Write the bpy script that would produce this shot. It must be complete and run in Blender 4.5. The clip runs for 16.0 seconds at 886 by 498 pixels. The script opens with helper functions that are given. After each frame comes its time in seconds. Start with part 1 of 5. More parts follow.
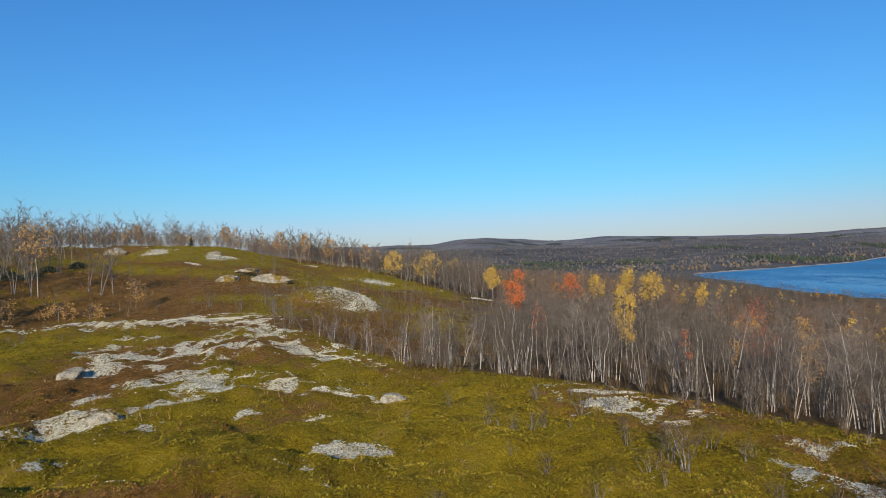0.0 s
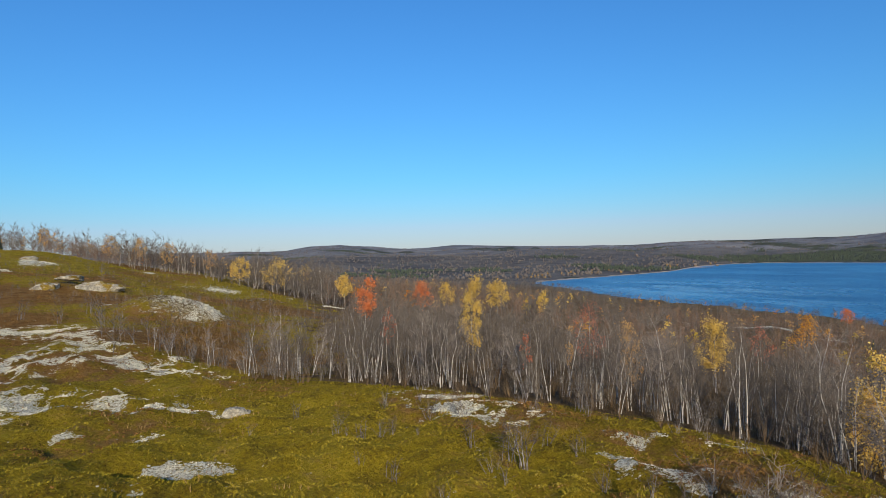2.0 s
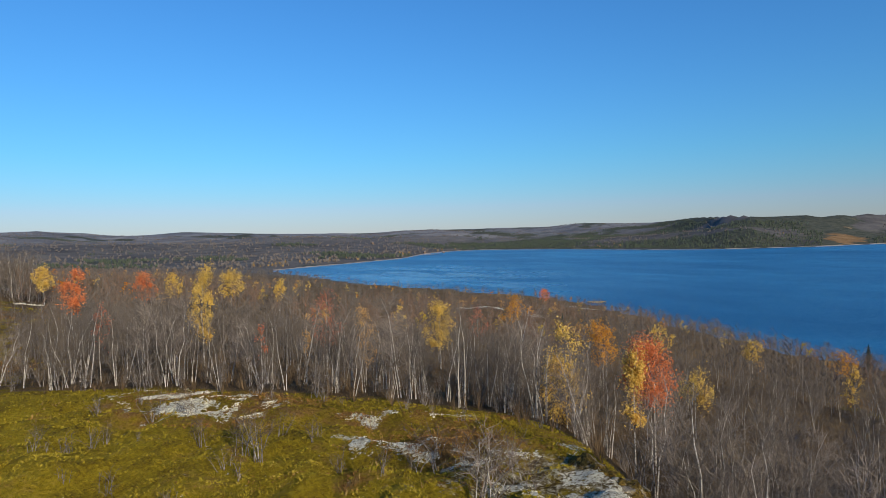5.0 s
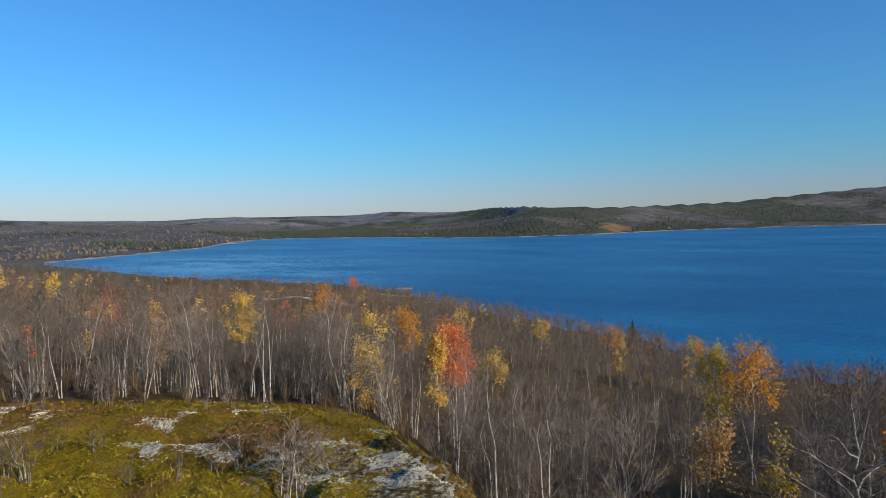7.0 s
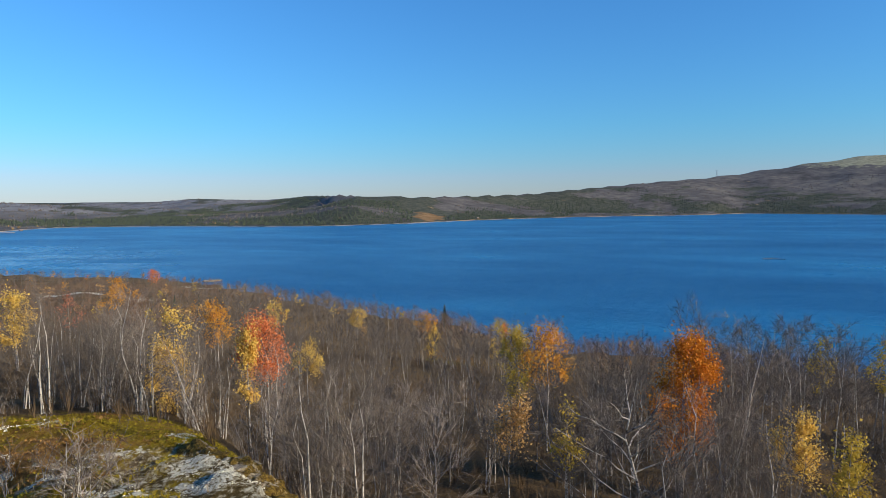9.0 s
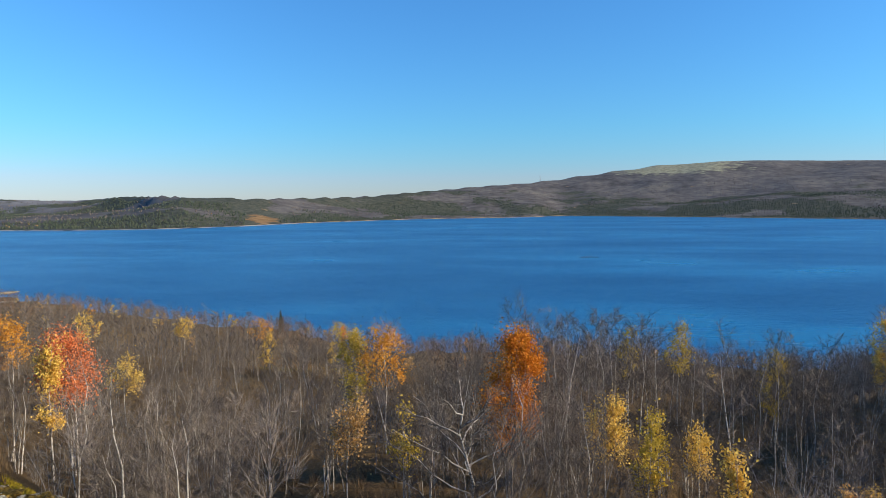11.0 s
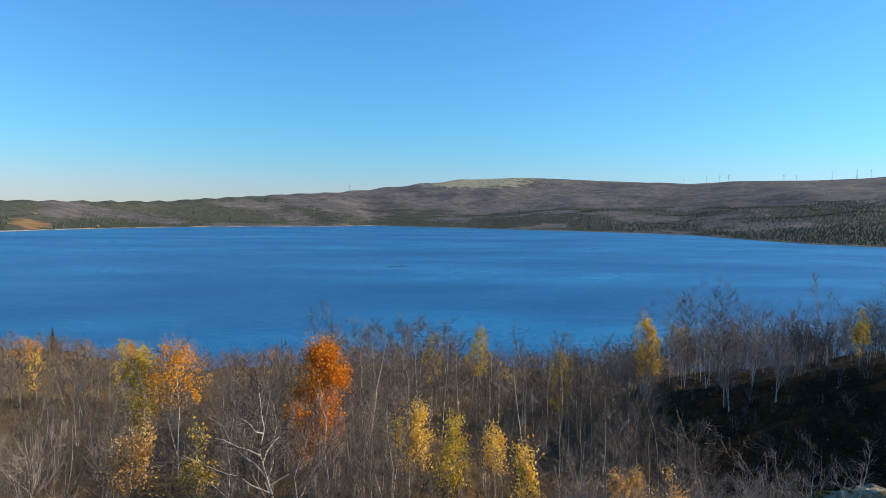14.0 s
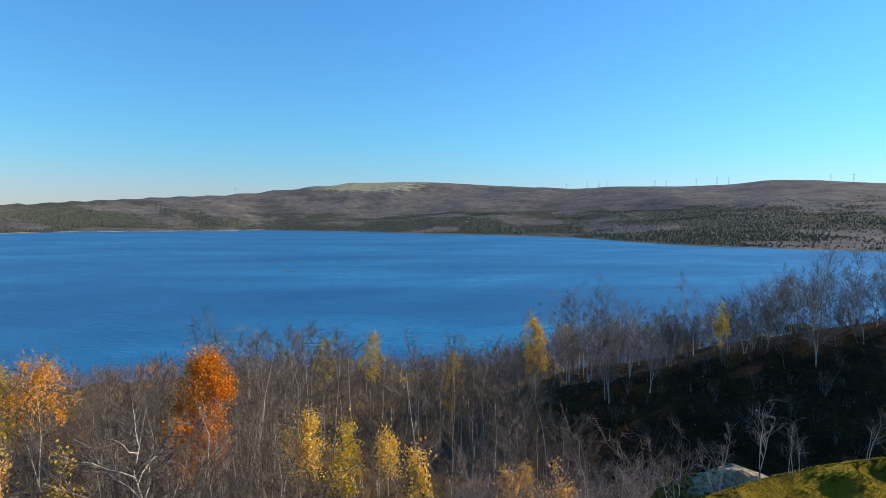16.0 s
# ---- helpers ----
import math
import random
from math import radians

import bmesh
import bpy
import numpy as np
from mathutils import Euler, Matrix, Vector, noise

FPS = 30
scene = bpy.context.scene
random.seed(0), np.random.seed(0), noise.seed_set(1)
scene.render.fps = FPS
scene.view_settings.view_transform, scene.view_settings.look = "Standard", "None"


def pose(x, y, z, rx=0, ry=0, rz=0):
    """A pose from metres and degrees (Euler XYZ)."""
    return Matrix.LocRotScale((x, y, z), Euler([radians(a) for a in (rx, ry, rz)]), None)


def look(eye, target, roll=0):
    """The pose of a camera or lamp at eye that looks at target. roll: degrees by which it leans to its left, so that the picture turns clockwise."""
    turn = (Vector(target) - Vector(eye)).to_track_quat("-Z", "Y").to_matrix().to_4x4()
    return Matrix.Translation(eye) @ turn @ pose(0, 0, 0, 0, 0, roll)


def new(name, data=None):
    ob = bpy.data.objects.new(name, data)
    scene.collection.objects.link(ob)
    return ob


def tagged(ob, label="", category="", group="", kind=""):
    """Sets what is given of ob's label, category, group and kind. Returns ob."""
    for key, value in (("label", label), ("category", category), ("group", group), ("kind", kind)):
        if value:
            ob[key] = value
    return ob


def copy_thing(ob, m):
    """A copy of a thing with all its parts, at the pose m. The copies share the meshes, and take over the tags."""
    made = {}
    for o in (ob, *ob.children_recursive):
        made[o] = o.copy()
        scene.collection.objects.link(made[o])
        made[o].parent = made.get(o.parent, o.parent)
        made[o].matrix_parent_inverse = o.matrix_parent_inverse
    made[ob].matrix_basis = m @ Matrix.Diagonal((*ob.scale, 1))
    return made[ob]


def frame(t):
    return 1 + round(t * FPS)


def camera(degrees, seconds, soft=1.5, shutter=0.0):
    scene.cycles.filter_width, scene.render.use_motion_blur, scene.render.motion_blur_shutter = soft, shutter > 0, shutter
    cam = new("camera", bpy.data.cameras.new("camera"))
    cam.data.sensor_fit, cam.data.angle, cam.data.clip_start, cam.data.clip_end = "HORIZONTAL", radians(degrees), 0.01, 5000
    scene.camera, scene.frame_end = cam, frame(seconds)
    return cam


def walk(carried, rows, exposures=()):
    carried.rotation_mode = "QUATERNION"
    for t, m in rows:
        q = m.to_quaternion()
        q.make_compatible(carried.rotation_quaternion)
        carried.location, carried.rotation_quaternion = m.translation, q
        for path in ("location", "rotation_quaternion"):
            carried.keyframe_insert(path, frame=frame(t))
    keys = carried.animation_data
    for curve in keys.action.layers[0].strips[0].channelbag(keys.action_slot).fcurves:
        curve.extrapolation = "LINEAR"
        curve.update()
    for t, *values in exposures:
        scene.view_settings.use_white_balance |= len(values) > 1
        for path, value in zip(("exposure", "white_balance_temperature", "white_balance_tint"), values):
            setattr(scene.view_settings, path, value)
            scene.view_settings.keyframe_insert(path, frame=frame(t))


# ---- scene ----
cam = camera(70.41, 16.0, soft=0.7)
# seconds; x, y, z of the eye; tilt, roll, turn
ROWS = [
    (0.0, 0.000, -0.000, 36.000, 90.21, 2.13, 0.00),
    (0.5, 0.027, -0.006, 35.992, 90.39, 1.78, -3.22),
    (1.0, 0.042, -0.019, 35.999, 90.49, 1.82, -6.66),
    (1.5, 0.069, -0.029, 35.992, 90.67, 1.50, -10.18),
    (2.0, 0.075, -0.026, 36.009, 90.48, 1.54, -13.34),
    (2.5, 0.092, -0.036, 36.001, 90.58, 1.16, -16.34),
    (3.0, 0.089, -0.060, 35.999, 90.52, 0.83, -19.99),
    (3.5, 0.088, -0.067, 36.006, 90.41, 0.77, -23.81),
    (6.0, 0.103, -0.199, 36.019, 87.96, 1.22, -46.02),
    (6.5, 0.113, -0.214, 36.023, 87.91, 0.97, -50.28),
    (7.0, 0.121, -0.220, 36.023, 87.32, 1.18, -54.20),
    (7.5, 0.134, -0.224, 36.035, 87.28, 0.69, -58.30),
    (8.0, 0.137, -0.237, 36.039, 86.97, 0.72, -62.27),
    (8.5, 0.146, -0.272, 36.054, 86.53, 1.02, -66.36),
    (9.0, 0.158, -0.303, 36.060, 86.05, 0.60, -70.83),
    (9.5, 0.166, -0.330, 36.055, 85.77, 0.57, -74.77),
    (10.0, 0.183, -0.347, 36.049, 85.70, 0.74, -78.39),
    (12.5, 0.341, -0.413, 36.091, 86.69, -0.38, -95.07),
    (13.0, 0.350, -0.433, 36.073, 86.58, -0.45, -97.72),
    (13.5, 0.363, -0.450, 36.072, 87.02, -0.77, -100.45),
    (14.0, 0.347, -0.478, 36.079, 87.05, -0.84, -102.76),
    (14.5, 0.367, -0.486, 36.077, 86.75, -0.42, -104.10),
    (15.0, 0.383, -0.516, 36.076, 86.90, -0.66, -106.51),
    (15.5, 0.395, -0.541, 36.073, 87.06, -0.09, -109.75),
    (16.0, 0.399, -0.555, 36.067, 87.52, -0.69, -112.54),
]
walk(cam, [(t, pose(x, y, z, rx, ry, rz)) for t, x, y, z, rx, ry, rz in ROWS], exposures=[(0.0, 0.08, 6500, 10), (3.0, 0.06, 6500, 10), (6.5, 0.08, 6500, 10), (9.0, 0.39, 6550, 10), (12.5, 0.70, 6900, 10), (16.0, 0.72, 7050, 10)])

# ---- world and sun ----
SUN_AZ, SUN_EL = -187.0, 21.0          # azimuth counted to the left from +y
world = bpy.data.worlds.new("world")
scene.world = world
world.use_nodes = True
wn = world.node_tree.nodes
sky = wn.new("ShaderNodeTexSky")
sky.sky_type, sky.sun_disc = "NISHITA", False
sky.sun_elevation, sky.sun_rotation = radians(SUN_EL), radians(-SUN_AZ)
sky.altitude, sky.air_density, sky.dust_density, sky.ozone_density = 150, 1.5, 0.0, 8.0
wn["Background"].inputs["Strength"].default_value = 0.12
clear = wn.new("ShaderNodeMix")                           # clear, deep autumn air
clear.data_type, clear.blend_type = "RGBA", "MULTIPLY"
clear.inputs[0].default_value = 1.0
parts_of = wn.new("ShaderNodeSeparateColor")
warmth = wn.new("ShaderNodeMath")
warmth.operation = "DIVIDE"
haze = wn.new("ShaderNodeValToRGB")                       # the paler the sky, the greyer its haze
haze.color_ramp.elements[0].position, haze.color_ramp.elements[0].color = 0.42, (0.505, 0.88, 1.15, 1)
haze.color_ramp.elements[1].position, haze.color_ramp.elements[1].color = 0.95, (0.655, 0.80, 1.19, 1)
world.node_tree.links.new(sky.outputs[0], parts_of.inputs[0])
world.node_tree.links.new(parts_of.outputs[0], warmth.inputs[0])
world.node_tree.links.new(parts_of.outputs[2], warmth.inputs[1])
world.node_tree.links.new(warmth.outputs[0], haze.inputs[0])
world.node_tree.links.new(haze.outputs[0], clear.inputs[7])
world.node_tree.links.new(sky.outputs[0], clear.inputs[6])
world.node_tree.links.new(clear.outputs[2], wn["Background"].inputs["Color"])
sun = new("sun", bpy.data.lights.new("sun", "SUN"))
sun.data.energy, sun.data.angle, sun.data.color = 5.0, radians(0.53), (1.0, 0.86, 0.66)
sd = Vector((-math.sin(radians(SUN_AZ)) * math.cos(radians(SUN_EL)), math.cos(radians(SUN_AZ)) * math.cos(radians(SUN_EL)), math.sin(radians(SUN_EL))))
sun.matrix_world = look(sd * 60 + Vector((0, 0, 36)), (0, 0, 36))


# ---- materials ----
class Nodes:
    """A small builder of node materials."""

    def __init__(self, name, rough=0.8, metal=0.0):
        self.m = bpy.data.materials.new(name)
        self.m.use_nodes = True
        self.t = self.m.node_tree
        self.b = self.t.nodes["Principled BSDF"]
        self.b.inputs["Roughness"].default_value = rough
        self.b.inputs["Metallic"].default_value = metal
        self.b.inputs["Specular IOR Level"].default_value = 0.06

    def put(self, socket, value):
        if isinstance(value, bpy.types.NodeSocket):
            self.t.links.new(value, socket)
        else:
            socket.default_value = value

    def pos(self):
        return self.t.nodes.new("ShaderNodeNewGeometry").outputs["Position"]

    def noise(self, scale, detail=4.0, rough=0.55, stretch=None, distort=0.0):
        n = self.t.nodes.new("ShaderNodeTexNoise")
        n.inputs["Scale"].default_value, n.inputs["Detail"].default_value = scale, detail
        n.inputs["Roughness"].default_value, n.inputs["Distortion"].default_value = rough, distort
        p = self.pos()
        if stretch:
            mp = self.t.nodes.new("ShaderNodeMapping")
            mp.inputs["Scale"].default_value = stretch
            self.t.links.new(p, mp.inputs["Vector"])
            p = mp.outputs[0]
        self.t.links.new(p, n.inputs["Vector"])
        return n.outputs["Fac"]

    def random(self):
        return self.t.nodes.new("ShaderNodeObjectInfo").outputs["Random"]

    def island(self):
        return self.t.nodes.new("ShaderNodeNewGeometry").outputs["Random Per Island"]

    def ramp(self, fac, stops):
        n = self.t.nodes.new("ShaderNodeValToRGB")
        e = n.color_ramp.elements
        while len(e) < len(stops):
            e.new(0.5)
        for k, (at, c) in zip(e, stops):
            k.position = at
            k.color = (*c, 1) if isinstance(c, tuple) else (c, c, c, 1)
        self.t.links.new(fac, n.inputs[0])
        return n.outputs[0]

    def mix(self, fac, a, b, mode="MIX"):
        n = self.t.nodes.new("ShaderNodeMix")
        n.data_type, n.blend_type = "RGBA", mode
        n.clamp_factor = True
        self.put(n.inputs[0], fac)
        for s, v in ((n.inputs[6], a), (n.inputs[7], b)):
            self.put(s, (*v, 1) if isinstance(v, tuple) else v)
        return n.outputs[2]

    def calc(self, op, a, b=0.0, c=0.0):
        n = self.t.nodes.new("ShaderNodeMath")
        n.operation = op
        for s, v in zip(n.inputs, (a, b, c)):
            self.put(s, v)
        return n.outputs[0]

    def zone(self, name):
        n = self.t.nodes.new("ShaderNodeAttribute")
        n.attribute_name = name
        return n.outputs["Fac"]

    def mask(self, zone, noise, sharp=6.0, ragged=1.8):
        """A ragged edge: the zone plus noise, steepened."""
        s = self.calc("ADD", zone, self.calc("MULTIPLY_ADD", noise, ragged, -0.5 * ragged))
        return self.calc("MULTIPLY_ADD", self.calc("SUBTRACT", s, 0.5), sharp, 0.5)

    def clamp(self, v):
        n = self.t.nodes.new("ShaderNodeClamp")
        self.t.links.new(v, n.inputs[0])
        return n.outputs[0]

    def bump(self, height, strength, distance=0.05):
        n = self.t.nodes.new("ShaderNodeBump")
        n.inputs["Strength"].default_value, n.inputs["Distance"].default_value = strength, distance
        self.t.links.new(height, n.inputs["Height"])
        self.t.links.new(n.outputs[0], self.b.inputs["Normal"])

    def done(self, color):
        self.put(self.b.inputs["Base Color"], (*color, 1) if isinstance(color, tuple) else color)
        return self.m


def ground_material():
    n = Nodes("heath_ground", 0.95)
    fine, mid, big = n.noise(9, 6, 0.65), n.noise(0.9, 5, 0.6), n.noise(0.12, 4)
    heath = n.ramp(n.mix(0.5, mid, fine), [(0.36, (0.105, 0.068, 0.014)), (0.44, (0.225, 0.160, 0.015)), (0.54, (0.330, 0.248, 0.017)), (0.66, (0.430, 0.310, 0.040))])
    rust = n.ramp(n.mix(0.5, mid, fine), [(0.34, (0.095, 0.052, 0.020)), (0.48, (0.205, 0.108, 0.029)), (0.66, (0.32, 0.19, 0.062))])
    lich = n.ramp(n.noise(14, 6, 0.7), [(0.37, (0.13, 0.095, 0.035)), (0.44, (0.50, 0.45, 0.30)), (0.54, (0.84, 0.81, 0.65))])
    litter = n.ramp(n.mix(0.5, big, fine), [(0.32, (0.06, 0.042, 0.022)), (0.50, (0.15, 0.10, 0.05)), (0.70, (0.25, 0.17, 0.08))])
    # grey-brown far woods, lightened and greyed in the colour for distance haze
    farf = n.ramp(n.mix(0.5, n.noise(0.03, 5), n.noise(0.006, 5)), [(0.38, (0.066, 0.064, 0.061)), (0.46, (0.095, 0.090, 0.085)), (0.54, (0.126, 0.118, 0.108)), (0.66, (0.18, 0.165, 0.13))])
    conf = n.ramp(n.noise(0.06, 5), [(0.35, (0.045, 0.052, 0.040)), (0.65, (0.090, 0.094, 0.068))])
    mead = n.ramp(n.noise(0.05, 5), [(0.35, (0.17, 0.10, 0.045)), (0.65, (0.26, 0.17, 0.085))])
    rock = n.ramp(n.mix(0.5, n.noise(3.2, 6, 0.7), fine), [(0.38, (0.050, 0.034, 0.012)), (0.48, (0.15, 0.105, 0.038)), (0.53, (0.42, 0.37, 0.24)), (0.60, (0.76, 0.71, 0.54))])
    c = n.mix(n.clamp(n.mask(n.zone("rust"), mid, 3)), heath, rust)
    c = n.mix(n.clamp(n.mask(n.zone("wood"), mid, 3)), c, litter)
    # dark russet hillock cover, with the flank's shade put into its colour
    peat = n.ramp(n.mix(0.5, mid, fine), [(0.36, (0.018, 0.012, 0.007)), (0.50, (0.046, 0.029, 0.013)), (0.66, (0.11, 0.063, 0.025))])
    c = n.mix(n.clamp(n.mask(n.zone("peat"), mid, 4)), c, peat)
    c = n.mix(n.clamp(n.mask(n.zone("rock"), n.mix(0.5, mid, n.noise(3.0, 5, 0.7)), 5, 2.4)), c, rock)
    c = n.mix(n.clamp(n.mask(n.zone("lichen"), n.mix(0.5, n.noise(7, 5, 0.7), n.noise(2.2, 5, 0.7)), 7, 3.4)), c, lich)
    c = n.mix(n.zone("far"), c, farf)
    # paler grey-blue for the far left hills: distance haze put into the colour
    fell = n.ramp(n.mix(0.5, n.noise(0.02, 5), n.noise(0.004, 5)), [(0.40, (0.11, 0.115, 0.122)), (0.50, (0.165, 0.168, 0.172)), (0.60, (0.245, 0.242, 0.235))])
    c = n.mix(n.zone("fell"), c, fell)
    c = n.mix(n.clamp(n.mask(n.zone("conifer"), n.noise(0.012, 5), 5)), c, conf)
    c = n.mix(n.clamp(n.mask(n.zone("meadow"), n.noise(0.02, 5), 6)), c, mead)
    c = n.mix(n.clamp(n.mask(n.zone("cap"), n.noise(0.02, 5), 4)), c, n.ramp(n.noise(0.05, 4), [(0.35, (0.19, 0.185, 0.12)), (0.65, (0.34, 0.335, 0.22))]))
    n.bump(n.mix(0.5, n.noise(4.5, 8, 0.75), n.noise(14, 6, 0.75)), 1.0, 0.32)
    return n.done(c)


def water_material():
    n = Nodes("lake_water", 0.12)
    n.b.inputs["Specular IOR Level"].default_value = 0.18
    w = n.noise(0.5, 6, 0.65, (1.0, 0.35, 1.0))
    streak = n.mix(0.4, n.noise(0.008, 4, 0.5, (1.0, 0.45, 1.0)), n.noise(0.03, 4, 0.6, (1.0, 0.4, 1.0)))
    calm = n.clamp(n.calc("MULTIPLY", n.zone("calm"), n.ramp(n.noise(0.02, 4, 0.6, (1.0, 0.5, 1.0)), [(0.38, 0.0), (0.56, 1.0)])))   # slicks in the lee of the point
    n.put(n.b.inputs["Roughness"], n.mix(calm, n.ramp(streak, [(0.40, 0.34), (0.65, 0.27)]), (0.20, 0.20, 0.20)))
    n.put(n.b.inputs["Specular IOR Level"], n.mix(calm, (0.15, 0.15, 0.15), (0.36, 0.36, 0.36)))
    n.bump(n.calc("MULTIPLY", w, n.calc("MULTIPLY_ADD", calm, -0.55, 1.0)), 1.0, 0.6)
    return n.done(n.ramp(streak, [(0.36, (0.001, 0.068, 0.186)), (0.52, (0.001, 0.098, 0.246)), (0.66, (0.003, 0.162, 0.350))]))


def bark_material(name, pale, dark):
    n = Nodes(name, 0.75)
    bands = n.noise(3.0, 5, 0.6, (0.7, 0.7, 3.0))
    c = n.ramp(bands, [(0.36, dark), (0.47, pale), (0.75, tuple(min(1, v * 1.25) for v in pale))])
    return n.done(c)


def plain_material(name, a, b, scale=4.0, rough=0.85, by="island"):
    n = Nodes(name, rough)
    f = n.mix(0.5, n.noise(scale, 4), n.island() if by == "island" else n.random())
    return n.done(n.ramp(f, [(0.25, a), (0.75, b)]))


def leaf_material(name, a, b):
    n = Nodes(name, 0.6)
    c = n.ramp(n.island(), [(0.0, a), (1.0, b)])
    tr = n.t.nodes.new("ShaderNodeBsdfTranslucent")
    n.t.links.new(c, tr.inputs["Color"])
    mx = n.t.nodes.new("ShaderNodeMixShader")
    mx.inputs[0].default_value = 0.35
    n.t.links.new(n.b.outputs[0], mx.inputs[1])
    n.t.links.new(tr.outputs[0], mx.inputs[2])
    n.t.links.new(mx.outputs[0], n.t.nodes["Material Output"].inputs["Surface"])
    return n.done(c)


GROUND, WATER = ground_material(), water_material()
BARK = bark_material("birch_bark", (0.43, 0.40, 0.35), (0.085, 0.07, 0.06))
LIMBBARK = bark_material("limb_bark", (0.40, 0.365, 0.315), (0.09, 0.075, 0.065))
GREYBARK = bark_material("grey_birch_bark", (0.22, 0.195, 0.175), (0.06, 0.048, 0.043))
TWIG = plain_material("bare_twigs", (0.080, 0.067, 0.055), (0.170, 0.145, 0.118), 0.4)
PALETWIG = plain_material("pale_twigs", (0.15, 0.124, 0.104), (0.31, 0.262, 0.220), 0.4)
YELLOW = leaf_material("yellow_leaves", (0.60, 0.36, 0.05), (0.86, 0.63, 0.18))
ORANGE = leaf_material("orange_leaves", (0.54, 0.21, 0.02), (0.80, 0.42, 0.07))
RED = leaf_material("red_leaves", (0.56, 0.14, 0.05), (0.80, 0.31, 0.12))
PINK = leaf_material("faded_red_leaves", (0.34, 0.10, 0.06), (0.52, 0.22, 0.13))
RUSSET = leaf_material("russet_leaves", (0.43, 0.125, 0.013), (0.70, 0.29, 0.035))
TAN = leaf_material("tan_leaves", (0.44, 0.24, 0.07), (0.66, 0.42, 0.17))
OLIVE = leaf_material("olive_leaves", (0.42, 0.29, 0.035), (0.62, 0.45, 0.085))
NEEDLE = plain_material("conifer_needles", (0.042, 0.056, 0.040), (0.072, 0.088, 0.060), 0.3)
FARTWIG = plain_material("far_twigs", (0.100, 0.088, 0.079), (0.142, 0.125, 0.111), 0.05)
FARTAN = plain_material("far_tan_leaves", (0.16, 0.105, 0.05), (0.28, 0.19, 0.085), 0.05)
DARKTWIG = plain_material("dark_twigs", (0.055, 0.042, 0.032), (0.16, 0.125, 0.095), 2.0)
REDTWIG = plain_material("reddish_twigs", (0.120, 0.078, 0.055), (0.235, 0.155, 0.105), 0.4)


# ---- shape of the land ----
def lattice(ix, iy, seed):
    h = (ix.astype(np.int64) * 374761393 + iy.astype(np.int64) * 668265263 + seed * 1442695041) & 0xFFFFFFFF
    h = ((h ^ (h >> 13)) * 1274126177) & 0xFFFFFFFF
    return ((h ^ (h >> 16)) & 0xFFFF) / 65535.0


def vnoise(x, y, seed=0):
    ix, iy = np.floor(x), np.floor(y)
    fx, fy = x - ix, y - iy
    fx, fy = fx * fx * (3 - 2 * fx), fy * fy * (3 - 2 * fy)
    a, b = lattice(ix, iy, seed), lattice(ix + 1, iy, seed)
    c, d = lattice(ix, iy + 1, seed), lattice(ix + 1, iy + 1, seed)
    return (a + (b - a) * fx) * (1 - fy) + (c + (d - c) * fx) * fy - 0.5


def fbm(x, y, scale, seed=0, octaves=4):
    return sum(vnoise(x / scale * 2 ** k + 17.3 * k, y / scale * 2 ** k, seed + k) * 0.5 ** k for k in range(octaves))


def smooth(t):
    t = np.clip(t, 0, 1)
    return t * t * (3 - 2 * t)


def around(az, keys, values, blend=2.0):
    """A value round the compass; keys in degrees to the left of +y, rising; blended softly."""
    az = np.asarray(az, float)
    return sum(np.interp(az + d, keys, values, period=360) for d in (-blend, 0, blend)) / 3


EYE = 36.0                              # height of the eye over the lake
# the heath knoll: its rim, seen from the middle, and how high its edge lies
RIM_AZ = [-175, -150, -134, -120, -100, -75, -60, -53, -47, -36, -22, -10, 2, 8, 18, 33, 60, 120]
RIM_R = [11, 10.7, 7.7, 6.8, 6.8, 8, 10, 14.4, 16.9, 18.7, 21.4, 24.6, 27.5, 32, 52, 58, 45, 20]
RIM_Z = [33.2, 33.2, 33.0, 32.4, 31.6, 31, 30.6, 30.6, 30.6, 30.6, 30.6, 30.6, 30.6, 30.6, 31.2, 31.2, 31.5, 32.5]
# the land behind the rim down to the near shore (or, where there is none, to the back of the hill)
SIDE_AZ = [-180, -150, -139, -124, -116, -100, -80, -55, -35, -22, -10, 0, 8, 20, 35, 60, 120]
SHORE_AZ = [-180, -150, -139, -124, -116, -100, -82, -78.7, -75, -71, -67, -63.7, -59, -53.6, -49, -45, -41, -38.8, -33, -26.6, -24, -22, -10, 0, 8, 20, 35, 60, 120]
SHORE_R = [420, 190, 170, 160, 158, 152, 153, 158, 172, 184, 195, 212, 238, 282, 325, 368, 388, 400, 440, 525, 640, 737, 800, 620, 520, 420, 420, 420, 420]
LAND = {                                # share of the way from rim to shore: heights
    0.04: [31, 29.5, 29.0, 28.5, 28.0, 28, 28, 26.8, 27.8, 27.4, 28.0, 29.0, 29.6, 32.0, 33.0, 33, 32],
    0.14: [33, 25.5, 21.0, 20.5, 22.5, 26, 25.5, 23.8, 23, 23.3, 26.0, 28.6, 32.0, 36.0, 36.8, 37, 35],
    0.20: [34, 30.5, 29.0, 26.3, 22.8, 24.3, 23.4, 21.7, 20.6, 21.4, 25.2, 28.8, 32.9, 38.4, 39.2, 39, 37],
    0.55: [36, 19, 17.0, 14, 13, 13, 12.5, 12.0, 11.5, 11.0, 14.5, 23, 31, 40, 41, 42, 40],
    1.00: [36, 0.3, 0.3, 0.3, 0.3, 0.3, 0.3, 0.3, 0.3, 0.5, 2, 8, 12, 22, 30, 36, 36],
}
